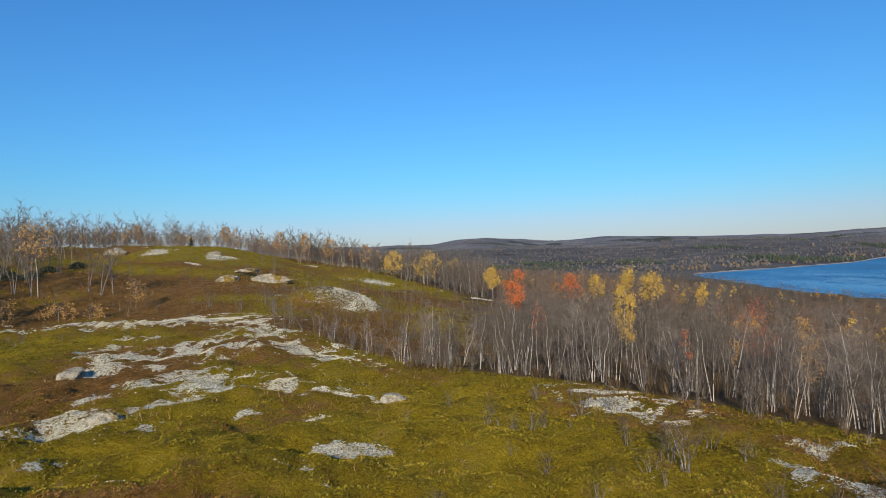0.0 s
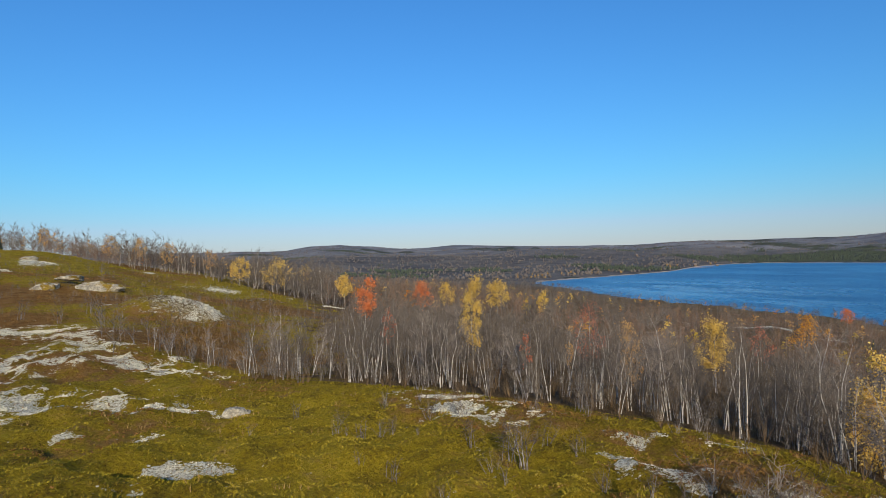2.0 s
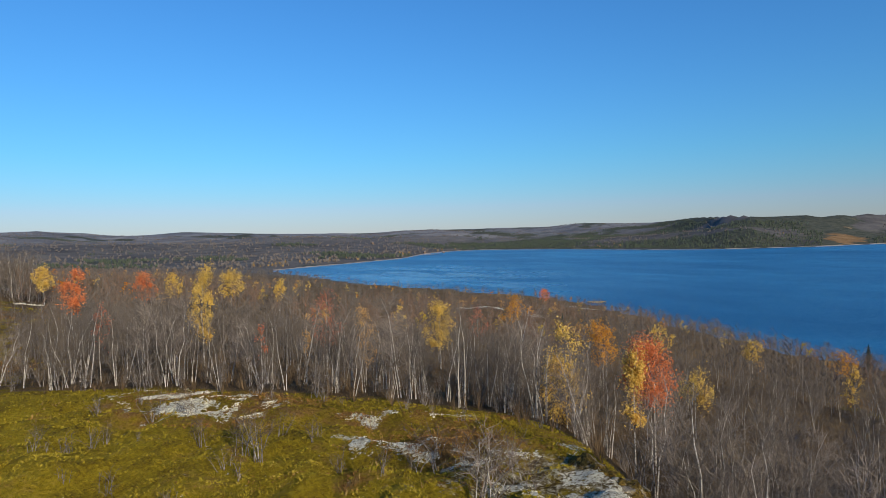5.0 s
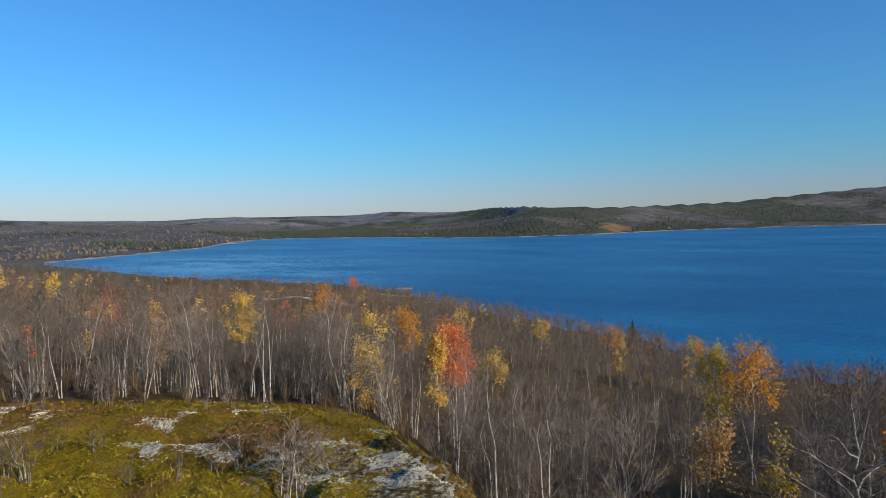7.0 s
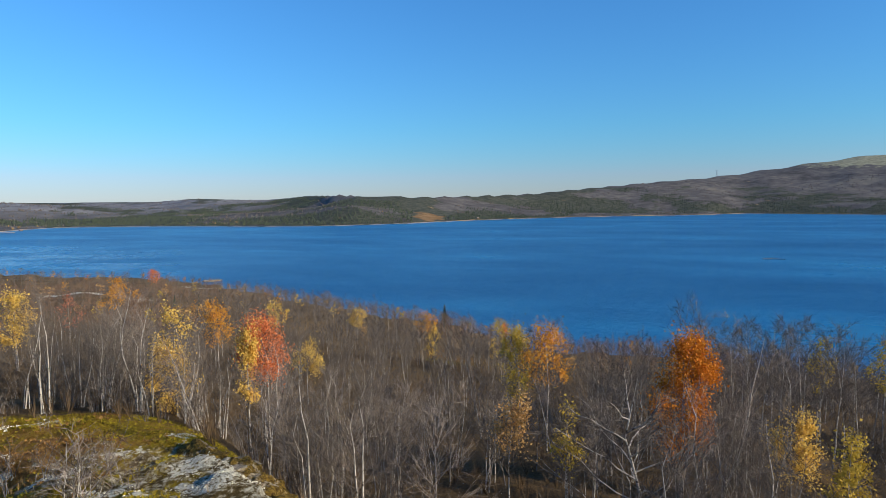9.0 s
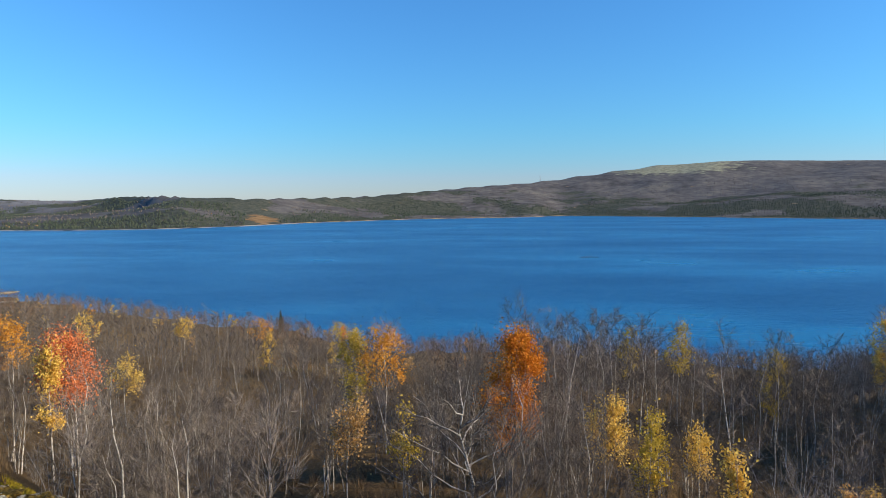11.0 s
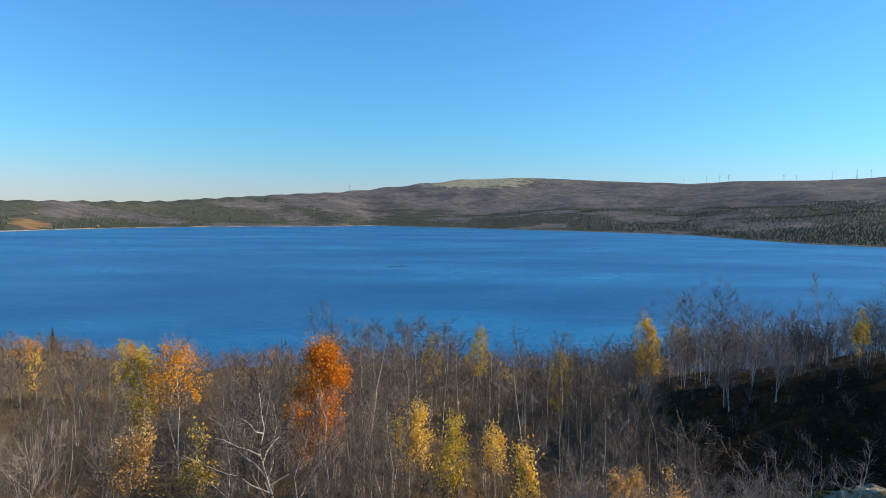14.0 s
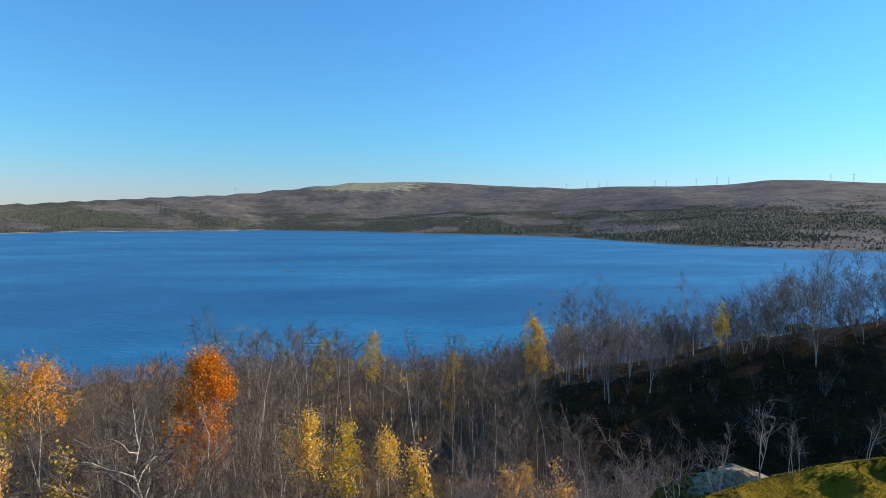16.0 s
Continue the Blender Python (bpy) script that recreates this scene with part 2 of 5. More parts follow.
# the far side of the lake: shore and skyline
FAR_AZ = [-180, -147.8, -141.6, -137.5, -133, -128.5, -126.5, -124, -120.5, -112, -103.5, -96, -93.4, -89, -83.4, -79, -74.6, -68.2, -61.5, -58, -54.7, -51.5, -46.2, -40.3, -38, -35.6, -33.2, -30, -26.4, -24, -21.5]
FAR_R = [1110, 1121, 1124, 1134, 1185, 1345, 1480, 1640, 1735, 1880, 2090, 2290, 2050, 1930, 1828, 1690, 1555, 1315, 1200, 1210, 1235, 1297, 1405, 1470, 1420, 1287, 1025, 930, 845, 800, 749]
SKY_AZ = [-180, -148, -140, -130, -123, -118, -109, -105, -94, -89, -81, -76, -67, -61, -57, -47, -35, -25, -16, -9, -5, 1, 20, 100]
CREST_AZ = [-180, -147.6, -143, -139.8, -136.9, -133, -127.3, -126, -123.7, -121.5, -116.8, -112.4, -108.4, -103.6, -101.1, -98.5, -95.4, -93.4, -89, -87.3, -82.8, -79.3, -72.6, -67.9, -64.7, -61.3, -58.3, -56.6, -54.8, -49.5, -46.6, -42, -39.7, -35.5, -32, -29.8, -24.4, -20, -17.5, -14.5, -12, -9, -6, -4, -2, 1, 20, 100]
CREST_EL = [3.0, 3.41, 3.66, 3.77, 3.41, 3.33, 3.35, 3.25, 3.18, 3.39, 3.44, 3.64, 3.73, 3.43, 3.12, 2.8, 2.38, 2.15, 1.88, 1.77, 1.42, 1.12, 0.99, 0.95, 1.14, 1.22, 1.10, 0.85, 0.73, 0.78, 0.60, 0.60, 0.58, 0.66, 0.50, 0.40, 0.48, 0.65, 0.75, 0.88, 0.68, 0.59, 1.0, 1.08, 1.05, 0.65, 0.8, 2.0]
SKY_R = [3600, 3700, 3800, 3800, 3800, 3900, 3900, 3800, 3300, 3000, 2500, 2200, 1800, 1750, 2900, 3500, 3700, 3800, 3900, 3900, 3900, 3900, 3800, 3600]


MOUNDS = [(10.6, 67, 4.6, 4.2, 1.25), (7.4, 66, 3.0, 2.6, 0.6), (17.3, 83, 5.0, 2.4, 0.6), (2.6, 92, 5.0, 3.0, 0.8), (-40.6, 187, 7, 8, 1.0)]   # domes of bare rock: azimuth, distance, half width, half depth, height


def height(x, y):
    """The height of the ground over the lake."""
    x, y = np.asarray(x, float), np.asarray(y, float)
    r = np.maximum(np.hypot(x, y), 1e-3)
    az = np.degrees(np.arctan2(-x, y))
    wob = fbm(x, y, 9.0, 3, 3)
    rim = around(az, RIM_AZ, RIM_R) * (1 + 0.10 * wob)
    rimz = around(az, RIM_AZ, RIM_Z)
    shore = around(az, SHORE_AZ, SHORE_R) * (1 + 0.06 * fbm(x, y, 60.0, 5, 3))
    q = np.clip((r - rim) / np.maximum(shore - rim, 1), 0, 1)
    shares = [0.0] + list(LAND)
    rows = [rimz] + [around(az, SIDE_AZ, v) for v in LAND.values()]
    side = np.zeros_like(r) + rows[0]
    for k in range(len(rows) - 1):
        t = smooth((q - shares[k]) / (shares[k + 1] - shares[k]))
        t = 0.45 * t + 0.55 * np.clip((q - shares[k]) / (shares[k + 1] - shares[k]), 0, 1)
        side = side + (rows[k + 1] - rows[k]) * t
    knoll = rimz + (34.35 - rimz) * (1 - smooth((r - 1.2) / (np.minimum(rim, 11) - 1.2))) + (0.40 * fbm(x, y, 5.0, 11, 4) + 0.46 * fbm(x, y, 1.2, 13, 3)) * smooth((r - 2) / 4)
    side = side + fbm(x, y, 14.0, 21, 4) * 1.3 * smooth((r - rim) / 12) * smooth((r - 14) / 20)
    z = np.where(r < rim, knoll, side)
    for maz, mr, wide, deep, tall in MOUNDS:
        c, s = math.cos(radians(maz)), math.sin(radians(maz))
        dx, dy = x + s * mr, y - c * mr
        d = np.hypot((dx * c + dy * s) / wide, (-dx * s + dy * c) / deep)
        z = z + tall * smooth(1.25 - d + 0.3 * fbm(x, y, 2.5, 95, 3))
    # far land
    far = around(az, FAR_AZ, FAR_R, 0.6) * (1 + 0.012 * fbm(x, y, 130.0, 31, 3))
    lake = (az < -21.5) & (az > -179)
    far = np.where(lake, far, shore)
    top_r = around(az, SKY_AZ, SKY_R)
    top_z = EYE + top_r * np.tan(np.radians(around(az, CREST_AZ, CREST_EL, 0.5))) - 3
    u = np.clip((r - far) / np.maximum(top_r - far, 1), 0, 1.3)
    rise = np.where(u < 1, np.clip(u, 0, 1) ** 1.35, 1 - 0.8 * (u - 1))
    z0 = np.where(lake, 0.6, around(az, SIDE_AZ, LAND[1.0]))
    hill = z0 + (top_z - z0) * rise + fbm(x, y, 420.0, 41, 5) * 34 * smooth(u * 3) * smooth((1.0 - u) * 5 + 0.15)
    bed = -2.0
    z = np.where(r > shore, np.where(lake & (r < far), bed + 2.3 * np.exp(-np.maximum(r - shore, 0) / 3.0) + 2.4 * np.exp(np.minimum(r - far, 0) / 5.0), hill), z)
    return z


# ---- plain builders ----
def mesh_of(name, v, f, material=None, smooth_faces=False):
    me = bpy.data.meshes.new(name)
    v, f = np.asarray(v, np.float32), np.asarray(f, np.int32)
    me.vertices.add(len(v))
    me.vertices.foreach_set("co", v.ravel())
    me.loops.add(f.size)
    me.loops.foreach_set("vertex_index", f.ravel())
    me.polygons.add(len(f))
    me.polygons.foreach_set("loop_start", np.arange(len(f), dtype=np.int32) * f.shape[1])
    me.polygons.foreach_set("use_smooth", np.full(len(f), smooth_faces))
    me.update(calc_edges=True)
    if material:
        me.materials.append(material)
    return me


class Geo:
    """Gathers triangles."""

    def __init__(self):
        self.v, self.f, self.n = [], [], 0

    def add(self, v, f):
        if len(v):
            self.v.append(np.asarray(v, float))
            self.f.append(np.asarray(f, int) + self.n)
            self.n += len(v)
        return self

    def arrays(self):
        return np.concatenate(self.v), np.concatenate(self.f)

    def mesh(self, name, material, smooth_faces=False):
        return mesh_of(name, *self.arrays(), material, smooth_faces)


def many(v, f, places, turns, sizes, leans=None):
    """Copies of one shape, joined: at each place, turned about z and scaled."""
    c, s = np.cos(turns)[:, None], np.sin(turns)[:, None]
    p = v[None] * sizes[:, None, None]
    out = np.stack([p[..., 0] * c - p[..., 1] * s, p[..., 0] * s + p[..., 1] * c, p[..., 2]], -1)
    if leans is not None:
        out[..., :2] += out[..., 2:3] * leans[:, None, :]
    out += places[:, None, :]
    k = len(places)
    ff = f[None] + (np.arange(k) * len(v))[:, None, None]
    return out.reshape(-1, 3), ff.reshape(-1, f.shape[1])


# ---- ground, lake ----
def polar_grid():
    azs = np.concatenate([np.arange(52, -162, -0.5), np.arange(-162, -308, -3.0)])
    rs = np.concatenate([[0.0], np.geomspace(1.0, 7.7, 20), np.geomspace(8, 70, 150), np.geomspace(72, 4850, 100)])
    a, r = np.meshgrid(np.radians(azs), rs)
    return len(azs), len(rs), -np.sin(a) * r, np.cos(a) * r


# pale lichen: azimuth, distance, half width, half depth
LICHEN_KNOLL = [
    (29.0, 55.3, 4.7, 2.4), (22.3, 54.9, 5.0, 2.7), (18.6, 51.0, 1.9, 2.9), (15.9, 41.7, 2.0, 3.2), (13.0, 35.3, 2.1, 2.7), (9.9, 32.8, 1.4, 2.0), (7.6, 31.4, 0.8, 1.3), (25.7, 45.2, 1.1, 1.8), (22.9, 35.8, 2.9, 2.1), (24.5, 31.7, 1.0, 0.4),
    (21.2, 27.0, 2.1, 2.0), (11.4, 24.9, 1.0, 1.8), (8.8, 24.4, 1.0, 1.2), (13.7, 26.2, 1.1, 1.1), (29.6, 31.9, 1.3, 0.8), (23.6, 23.5, 1.2, 0.45), (33.9, 21.6, 1.8, 1.9), (31.1, 22.3, 0.6, 0.55), (8.7, 17.2, 0.6, 0.4), (14.9, 15.3, 0.4, 0.3),
    (11.0, 14.1, 0.34, 0.3), (28.0, 15.3, 0.2, 0.15), (29.2, 26.2, 0.5, 0.25), (28.1, 39.5, 0.9, 1.3), (11.7, 20.3, 0.4, 0.25)]
LICHEN_MORE = [
    (18.1, 21.0, 0.4, 0.2), (4.5, 28.7, 0.8, 0.65), (-17.1, 21.6, 1.45, 1.3), (-12.7, 24.5, 1.1, 1.0), (-20.2, 19.5, 0.4, 0.45), (-21.6, 20.9, 0.4, 0.45), (-30.4, 19.3, 0.75, 0.45), (-36.6, 19.0, 0.9, 0.4), (-33.0, 16.0, 0.7, 0.5), (-36.5, 15.3, 0.6, 0.4)]
LICHEN_EDGE = [
    (-39.4, 14.7, 1.0, 0.4), (-44.4, 14.9, 0.55, 0.45), (-16.4, 17.2, 0.3, 0.15), (-45.9, 15.7, 0.3, 0.2), (-28.7, 17.0, 0.35, 0.16), (-50.3, 13.7, 0.55, 0.33), (-47.5, 14.8, 0.45, 0.2), (-49.5, 12.8, 0.36, 0.35), (-48.8, 16.2, 0.3, 0.7), (-49.9, 15.2, 0.32, 0.6),
    (-53.2, 12.8, 0.4, 0.5), (-55.6, 12.6, 0.5, 0.8), (-51.5, 14.8, 0.35, 0.8), (-42.4, 13.2, 0.5, 0.3), (-46.5, 12.6, 0.4, 0.25)]
LICHEN_HILL = [(15.4, 86, 3.2, 2.2), (10.5, 69, 3.0, 2.6), (7.3, 65.8, 1.6, 1.6), (7.5, 106, 5, 1.6), (3.7, 106, 3.5, 1.6), (-2.7, 98, 3, 1.5), (25, 120, 2.5, 3), (12, 125, 3, 2), (19, 108, 2, 2), (22, 96, 1.5, 1.5), (-142.8, 49, 1.6, 1.2), (-139.6, 49, 1.4, 1.0), (-40.6, 187, 6, 7), (-44.5, 150, 3, 3), (-33, 190, 5, 5), (-50.5, 280, 7, 5)]
LICHEN = [(-math.sin(radians(a)) * r, math.cos(radians(a)) * r, w, d, a) for a, r, w, d in LICHEN_KNOLL + LICHEN_MORE + LICHEN_EDGE + LICHEN_HILL]


def pine_share(x, y, az):
    """Where pines outnumber the birches on the far side."""
    return fbm(x, y, 190.0, 91, 4) + 0.40 * np.exp(-((az + 68) / 13.0) ** 2) + 0.30 * np.exp(-((az + 140) / 10.0) ** 2) + 0.14 * np.exp(-((az + 105) / 20.0) ** 2) * (np.hypot(x, y) < around(az, FAR_AZ, FAR_R, 0.6) + 420) - 0.15 - 0.10 * smooth((az + 34) / 12)


def zones(x, y, z):
    r, az = np.hypot(x, y), np.degrees(np.arctan2(-x, y))
    rim = around(az, RIM_AZ, RIM_R)
    inside = smooth((rim + 1.5 - r) / 3)
    lich = np.zeros_like(r)
    for cx, cy, along, across, turn in LICHEN:
        c, s = math.cos(radians(turn)), math.sin(radians(turn))
        dx, dy = x - cx, y - cy
        d = np.hypot((dx * c + dy * s) / along, (-dx * s + dy * c) / across)
        lich = np.maximum(lich, np.clip(1.0 - 0.5 * d, 0, 1) * (0.86 if math.hypot(cx, cy) > 60 else 1.0))
    ragged = np.where(r > 60, fbm(x, y, 3.5, 81, 4) * 1.3, fbm(x, y, 1.3, 81, 4) + 0.6 * fbm(x, y, 0.55, 82, 2) - 0.05)
    lich = np.where(lich > 0.02, np.clip(0.46 + 1.25 * (lich - 0.575 + 1.15 * ragged), 0, 0.74), 0.0)
    left = smooth((az + 6 - 6 * smooth((r - 100) / 25)) / 8) * smooth((165 - az) / 40) * smooth((r - 4) / 10)
    rust = np.clip(0.33 + 0.12 * left + 0.22 * np.exp(-((az - 30) / 12) ** 2 - ((r - 15) / 6) ** 2) + 0.9 * fbm(x, y, 8.0, 51, 3) + 0.35 * left * smooth((r - rim) / 10) * smooth((120 - r) / 50), 0, 1)
    wood = smooth((r - rim) / 4) * (1 - 0.85 * left)
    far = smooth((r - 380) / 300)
    conifer = np.where((r > 700) & (az < 6) & (z < 110), np.clip(0.45 + 2.0 * pine_share(x, y, az), 0, 0.9), 0.0)
    # darkens the whole hillock, crest included, to paint in its shade
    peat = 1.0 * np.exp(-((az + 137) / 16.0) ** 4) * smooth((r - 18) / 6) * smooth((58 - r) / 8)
    # painted haze, growing with distance over the left-hand hills
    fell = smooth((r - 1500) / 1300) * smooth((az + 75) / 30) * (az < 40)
    meadow = np.where(r > 500, 0.10, 0.0)
    cap = np.where(r > 2000, 0.95 * np.exp(-((az + 105.5) / 5.5) ** 2) * smooth((z - 165) / 50), 0.0)
    rock = 0.12 * inside + 0.80 * np.exp(-((az + 55) / 8.0) ** 2 - ((r - 12.6) / 2.8) ** 2) + 0.42 * np.exp(-((az + 42) / 7.0) ** 2 - ((r - 13.6) / 1.8) ** 2) + 0.8 * np.exp(-((az + 131) / 5.0) ** 2 - ((r - 9.5) / 1.5) ** 2)
    for maz, mr, wide, deep, _ in MOUNDS:
        rock = rock + 0.6 * np.exp(-((az - maz) * mr / 57.3 / wide) ** 2 - ((r - mr) / deep) ** 2)
    tawny = np.exp(-((az + 48) / 2.6) ** 2 - ((r - 125) / 22) ** 2) + np.exp(-((az + 80) / 5) ** 2 - ((r - 75) / 16) ** 2) + np.exp(-((az + 71.5) / 3) ** 2 - ((r - 88) / 14) ** 2) + np.exp(-((az + 69.5) / 1.6) ** 2 - ((r - 1480) / 90) ** 2)
    rust = np.clip(rust + 0.9 * tawny * (r < 400) + 0.35 * np.exp(-((az + 39) / 7) ** 2 - ((r - 14.5) / 2.5) ** 2) + 0.3 * np.exp(-((az + 10) / 7) ** 2 - ((r - 21) / 2.5) ** 2), 0, 1)
    wood = wood * (1 - np.clip(tawny, 0, 1))
    meadow = np.maximum(meadow, np.clip(tawny, 0, 1) * (r > 400))
    return {"lichen": lich, "rust": rust, "wood": wood, "far": far, "conifer": conifer, "meadow": meadow, "rock": rock, "cap": cap, "fell": fell, "peat": peat}


def build_ground():
    na, nr, x, y = polar_grid()
    z = height(x, y)
    v = np.stack([x, y, z], -1).reshape(-1, 3)
    i = np.arange(nr - 1)[:, None] * na
    j = np.arange(na)[None]
    k = (j + 1) % na
    f = np.stack([i + j, i + na + j, i + na + k, i + k], -1).reshape(-1, 4)
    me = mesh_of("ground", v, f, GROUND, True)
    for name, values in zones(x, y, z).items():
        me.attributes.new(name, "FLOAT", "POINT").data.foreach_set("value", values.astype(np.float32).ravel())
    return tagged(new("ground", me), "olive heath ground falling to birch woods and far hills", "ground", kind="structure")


build_ground()


def build_lake():
    a = np.radians(np.arange(-15, -176, -1.0))
    rs = np.array([100, 160, 240, 300, 340, 380, 420, 470, 520, 580, 650, 730, 820, 950, 1150, 1400, 1900, 2500])
    g, r = np.meshgrid(a, rs)
    v = np.stack([-np.sin(g) * r, np.cos(g) * r, np.zeros_like(r)], -1).reshape(-1, 3)
    n = len(a)
    i, j = np.arange(len(rs) - 1)[:, None] * n, np.arange(n - 1)[None]
    f = np.stack([i + j, i + n + j, i + n + j + 1, i + j + 1], -1).reshape(-1, 4)
    me = mesh_of("lake_water", v, f, WATER, True)
    az = np.degrees(g)
    calm = np.exp(-((az + 39) / 9.0) ** 2 - ((r - 470) / 130.0) ** 2) + 0.8 * np.exp(-((az + 33) / 8.0) ** 2 - ((r - 640) / 120.0) ** 2)
    me.attributes.new("calm", "FLOAT", "POINT").data.foreach_set("value", np.clip(calm, 0, 1).astype(np.float32).ravel())
    return tagged(new("lake_water", me), "deep blue lake with faint wind streaks", "lake", kind="structure")


build_lake()

# ---- trees ----
def tube(path, radii, sides):
    path, n = np.asarray(path, float), len(path)
    d = np.gradient(path, axis=0)
    d /= np.linalg.norm(d, axis=1)[:, None] + 1e-9
    ref = np.where(np.abs(d[:, 2:3]) > 0.9, [[1.0, 0, 0]], [[0, 0, 1.0]])
    a = np.cross(d, ref)
    a /= np.linalg.norm(a, axis=1)[:, None] + 1e-9
    b = np.cross(d, a)
    t = np.arange(sides) * 2 * np.pi / sides
    v = path[:, None] + np.asarray(radii)[:, None, None] * (a[:, None] * np.cos(t)[None, :, None] + b[:, None] * np.sin(t)[None, :, None])
    i, j = np.arange(n - 1)[:, None] * sides, np.arange(sides)[None]
    k = (j + 1) % sides
    f = np.concatenate([np.stack([i + j, i + k, i + sides + j], -1).reshape(-1, 3), np.stack([i + k, i + sides + k, i + sides + j], -1).reshape(-1, 3)])
    return v.reshape(-1, 3), f


def blades(rng, start, way, length, width):
    """Thin tapering sprays, one triangle each."""
    side = np.cross(way, rng.normal(size=way.shape))
    side /= np.linalg.norm(side, axis=1)[:, None] + 1e-9
    w = side * (width / 2)[:, None]
    v = np.stack([start - w, start + w, start + way * length[:, None]], 1).reshape(-1, 3)
    return v, np.arange(len(v)).reshape(-1, 3)


def leaf_quads(rng, at, size):
    u = rng.normal(size=at.shape)
    u /= np.linalg.norm(u, axis=1)[:, None]
    w = np.cross(u, rng.normal(size=at.shape))
    w /= np.linalg.norm(w, axis=1)[:, None] + 1e-9
    u, w = u * size[:, None], w * size[:, None] * 0.7
    v = np.stack([at - u, at + w, at + u, at - w], 1).reshape(-1, 3)
    b = np.arange(len(at))[:, None] * 4
    f = np.concatenate([b + [0, 1, 2], b + [0, 2, 3]])
    return v, f


def unit(v):
    return v / (np.linalg.norm(v, axis=-1, keepdims=True) + 1e-9)


def birch_shape(seed, tall=4.5, stems=1, limbs=12, twigs=9, sprays=3, sides=5, spread=0.28, leaves=0, leaf=0.05, low=0.3, leafy_from=0.35, twig_width=0.012, girth=1.0, lite=False, wide=0.0, splay=0.0):
    """Trunk, twigs and leaves of a birch, as arrays."""
    rng = np.random.default_rng(seed)
    trunk, fine, crown = Geo(), Geo(), Geo()
    tips = []
    for s in range(stems):
        h = tall * (1 if s == 0 else rng.uniform(0.6, 0.95))
        lean = rng.normal(0, splay or 0.05 + 0.09 * (stems > 1), 2)
        m = 3 if lite else 7
        bend = rng.normal(0, 0.125, (m, 2)).cumsum(0) * (0.55 if wide else 1.0)
        t = np.linspace(0, 1, m)
        path = np.concatenate([(lean[None] * t[:, None] * h + bend * h * 0.23 * t[:, None] + (rng.normal(0, 0.10, 2) if s else 0)), (t * h)[:, None]], 1)
        if wide and s == 0:                   # the crown hangs over the foot
            path[:, :2] -= np.array([np.interp(0.7, t, path[:, c]) for c in range(2)])[None] * np.minimum(t[:, None] / 0.7, 1)
        path[0, 2] = -0.25
        path0 = path if s == 0 else path0
        r0 = (0.0058 * h + 0.008) * girth
        trunk.add(*tube(path, r0 * (1.02 - 0.93 * t), sides))
        for k in range(limbs):
            q = low + (0.97 - low) * (k + rng.uniform(0, 1)) / limbs
            at = np.array([np.interp(q, t, path[:, c]) for c in range(3)])
            a = rng.uniform(0, 6.283)
            rise = rng.uniform(0.55, 1.25)
            out = unit(np.array([math.cos(a), math.sin(a), rise]))
            ln = spread * h * (1.12 - 0.8 * q) * rng.uniform(0.6, 1.2)
            mid = at + out * ln * 0.5
            end = mid + unit(out + np.array([0, 0, rng.uniform(-0.15, 0.5)]) + rng.normal(0, 0.15, 3)) * ln * 0.5
            lr = r0 * (1.0 - 0.9 * q) * 0.45 + 0.003
            if lite:
                fine.add(*blades(rng, at[None], unit(end - at)[None], np.array([ln]), np.array([twig_width * 1.5])))
            else:
                fine.add(*tube([at, mid, end], [lr, lr * 0.6, lr * 0.2], 3))
            u = rng.uniform(0.15, 1, twigs)
            st = np.where(u[:, None] < 0.5, at + (mid - at) * (u[:, None] * 2), mid + (end - mid) * (u[:, None] * 2 - 1))
            way = unit(out[None] * 0.8 + rng.normal(0, 0.55, (twigs, 3)) + [0, 0, 0.32])
            tl = ln * rng.uniform(0.35, 0.8, twigs) + 0.10
            fine.add(*blades(rng, st, way, tl, np.full(twigs, twig_width)))
            if sprays:
                m = twigs * sprays
                p = rng.uniform(0.2, 0.9, m)
                idx = np.repeat(np.arange(twigs), sprays)
                st2 = st[idx] + way[idx] * (tl[idx] * p)[:, None]
                way2 = unit(way[idx] + rng.normal(0, 0.55, (m, 3)) + [0, 0, 0.12])
                tl2 = tl[idx] * rng.uniform(0.4, 0.9, m)
                fine.add(*blades(rng, st2, way2, tl2, np.full(m, twig_width * 0.7)))
                if q > leafy_from:
                    tips.append(st2 + way2 * tl2[:, None] * rng.uniform(0.3, 1, (m, 1)))
            elif q > leafy_from:
                tips.append(st + way * tl[:, None] * 0.8)
    if leaves and wide:
        # a rounded, broken crown: leaves in many small clumps
        n = max(9, int(11 * wide * tall * (1 - leafy_from) ** 0.5))
        s = rng.uniform(0, 0.97, n)
        rad = wide / 2 * np.sin(np.pi * np.clip(0.06 + 0.92 * s ** 0.75, 0, 1)) ** 0.6 * rng.uniform(0.1, 1.15, n) ** 0.6
        a = rng.uniform(0, 6.283, n)
        axis = np.stack([np.interp(leafy_from + (1 - leafy_from) * s, t, path0[:, c]) for c in range(2)], 1)
        mids = np.concatenate([axis + np.stack([np.cos(a), np.sin(a)], 1) * rad[:, None], ((leafy_from + (1.02 - leafy_from) * s) * tall)[:, None]], 1)
        share = rng.uniform(0.12, 1.0, n) ** 2.6
        pick = rng.choice(n, leaves, p=share / share.sum())
        puff = (rng.uniform(0.6, 1.5, n) * wide ** 0.5)[pick][:, None]
        at = mids[pick] + rng.normal(0, 1, (leaves, 3)) * [0.10, 0.10, 0.15] * puff
        crown.add(*leaf_quads(rng, at, rng.uniform(0.6, 1.3, leaves) * leaf))
    elif leaves:
        tips = np.concatenate(tips)
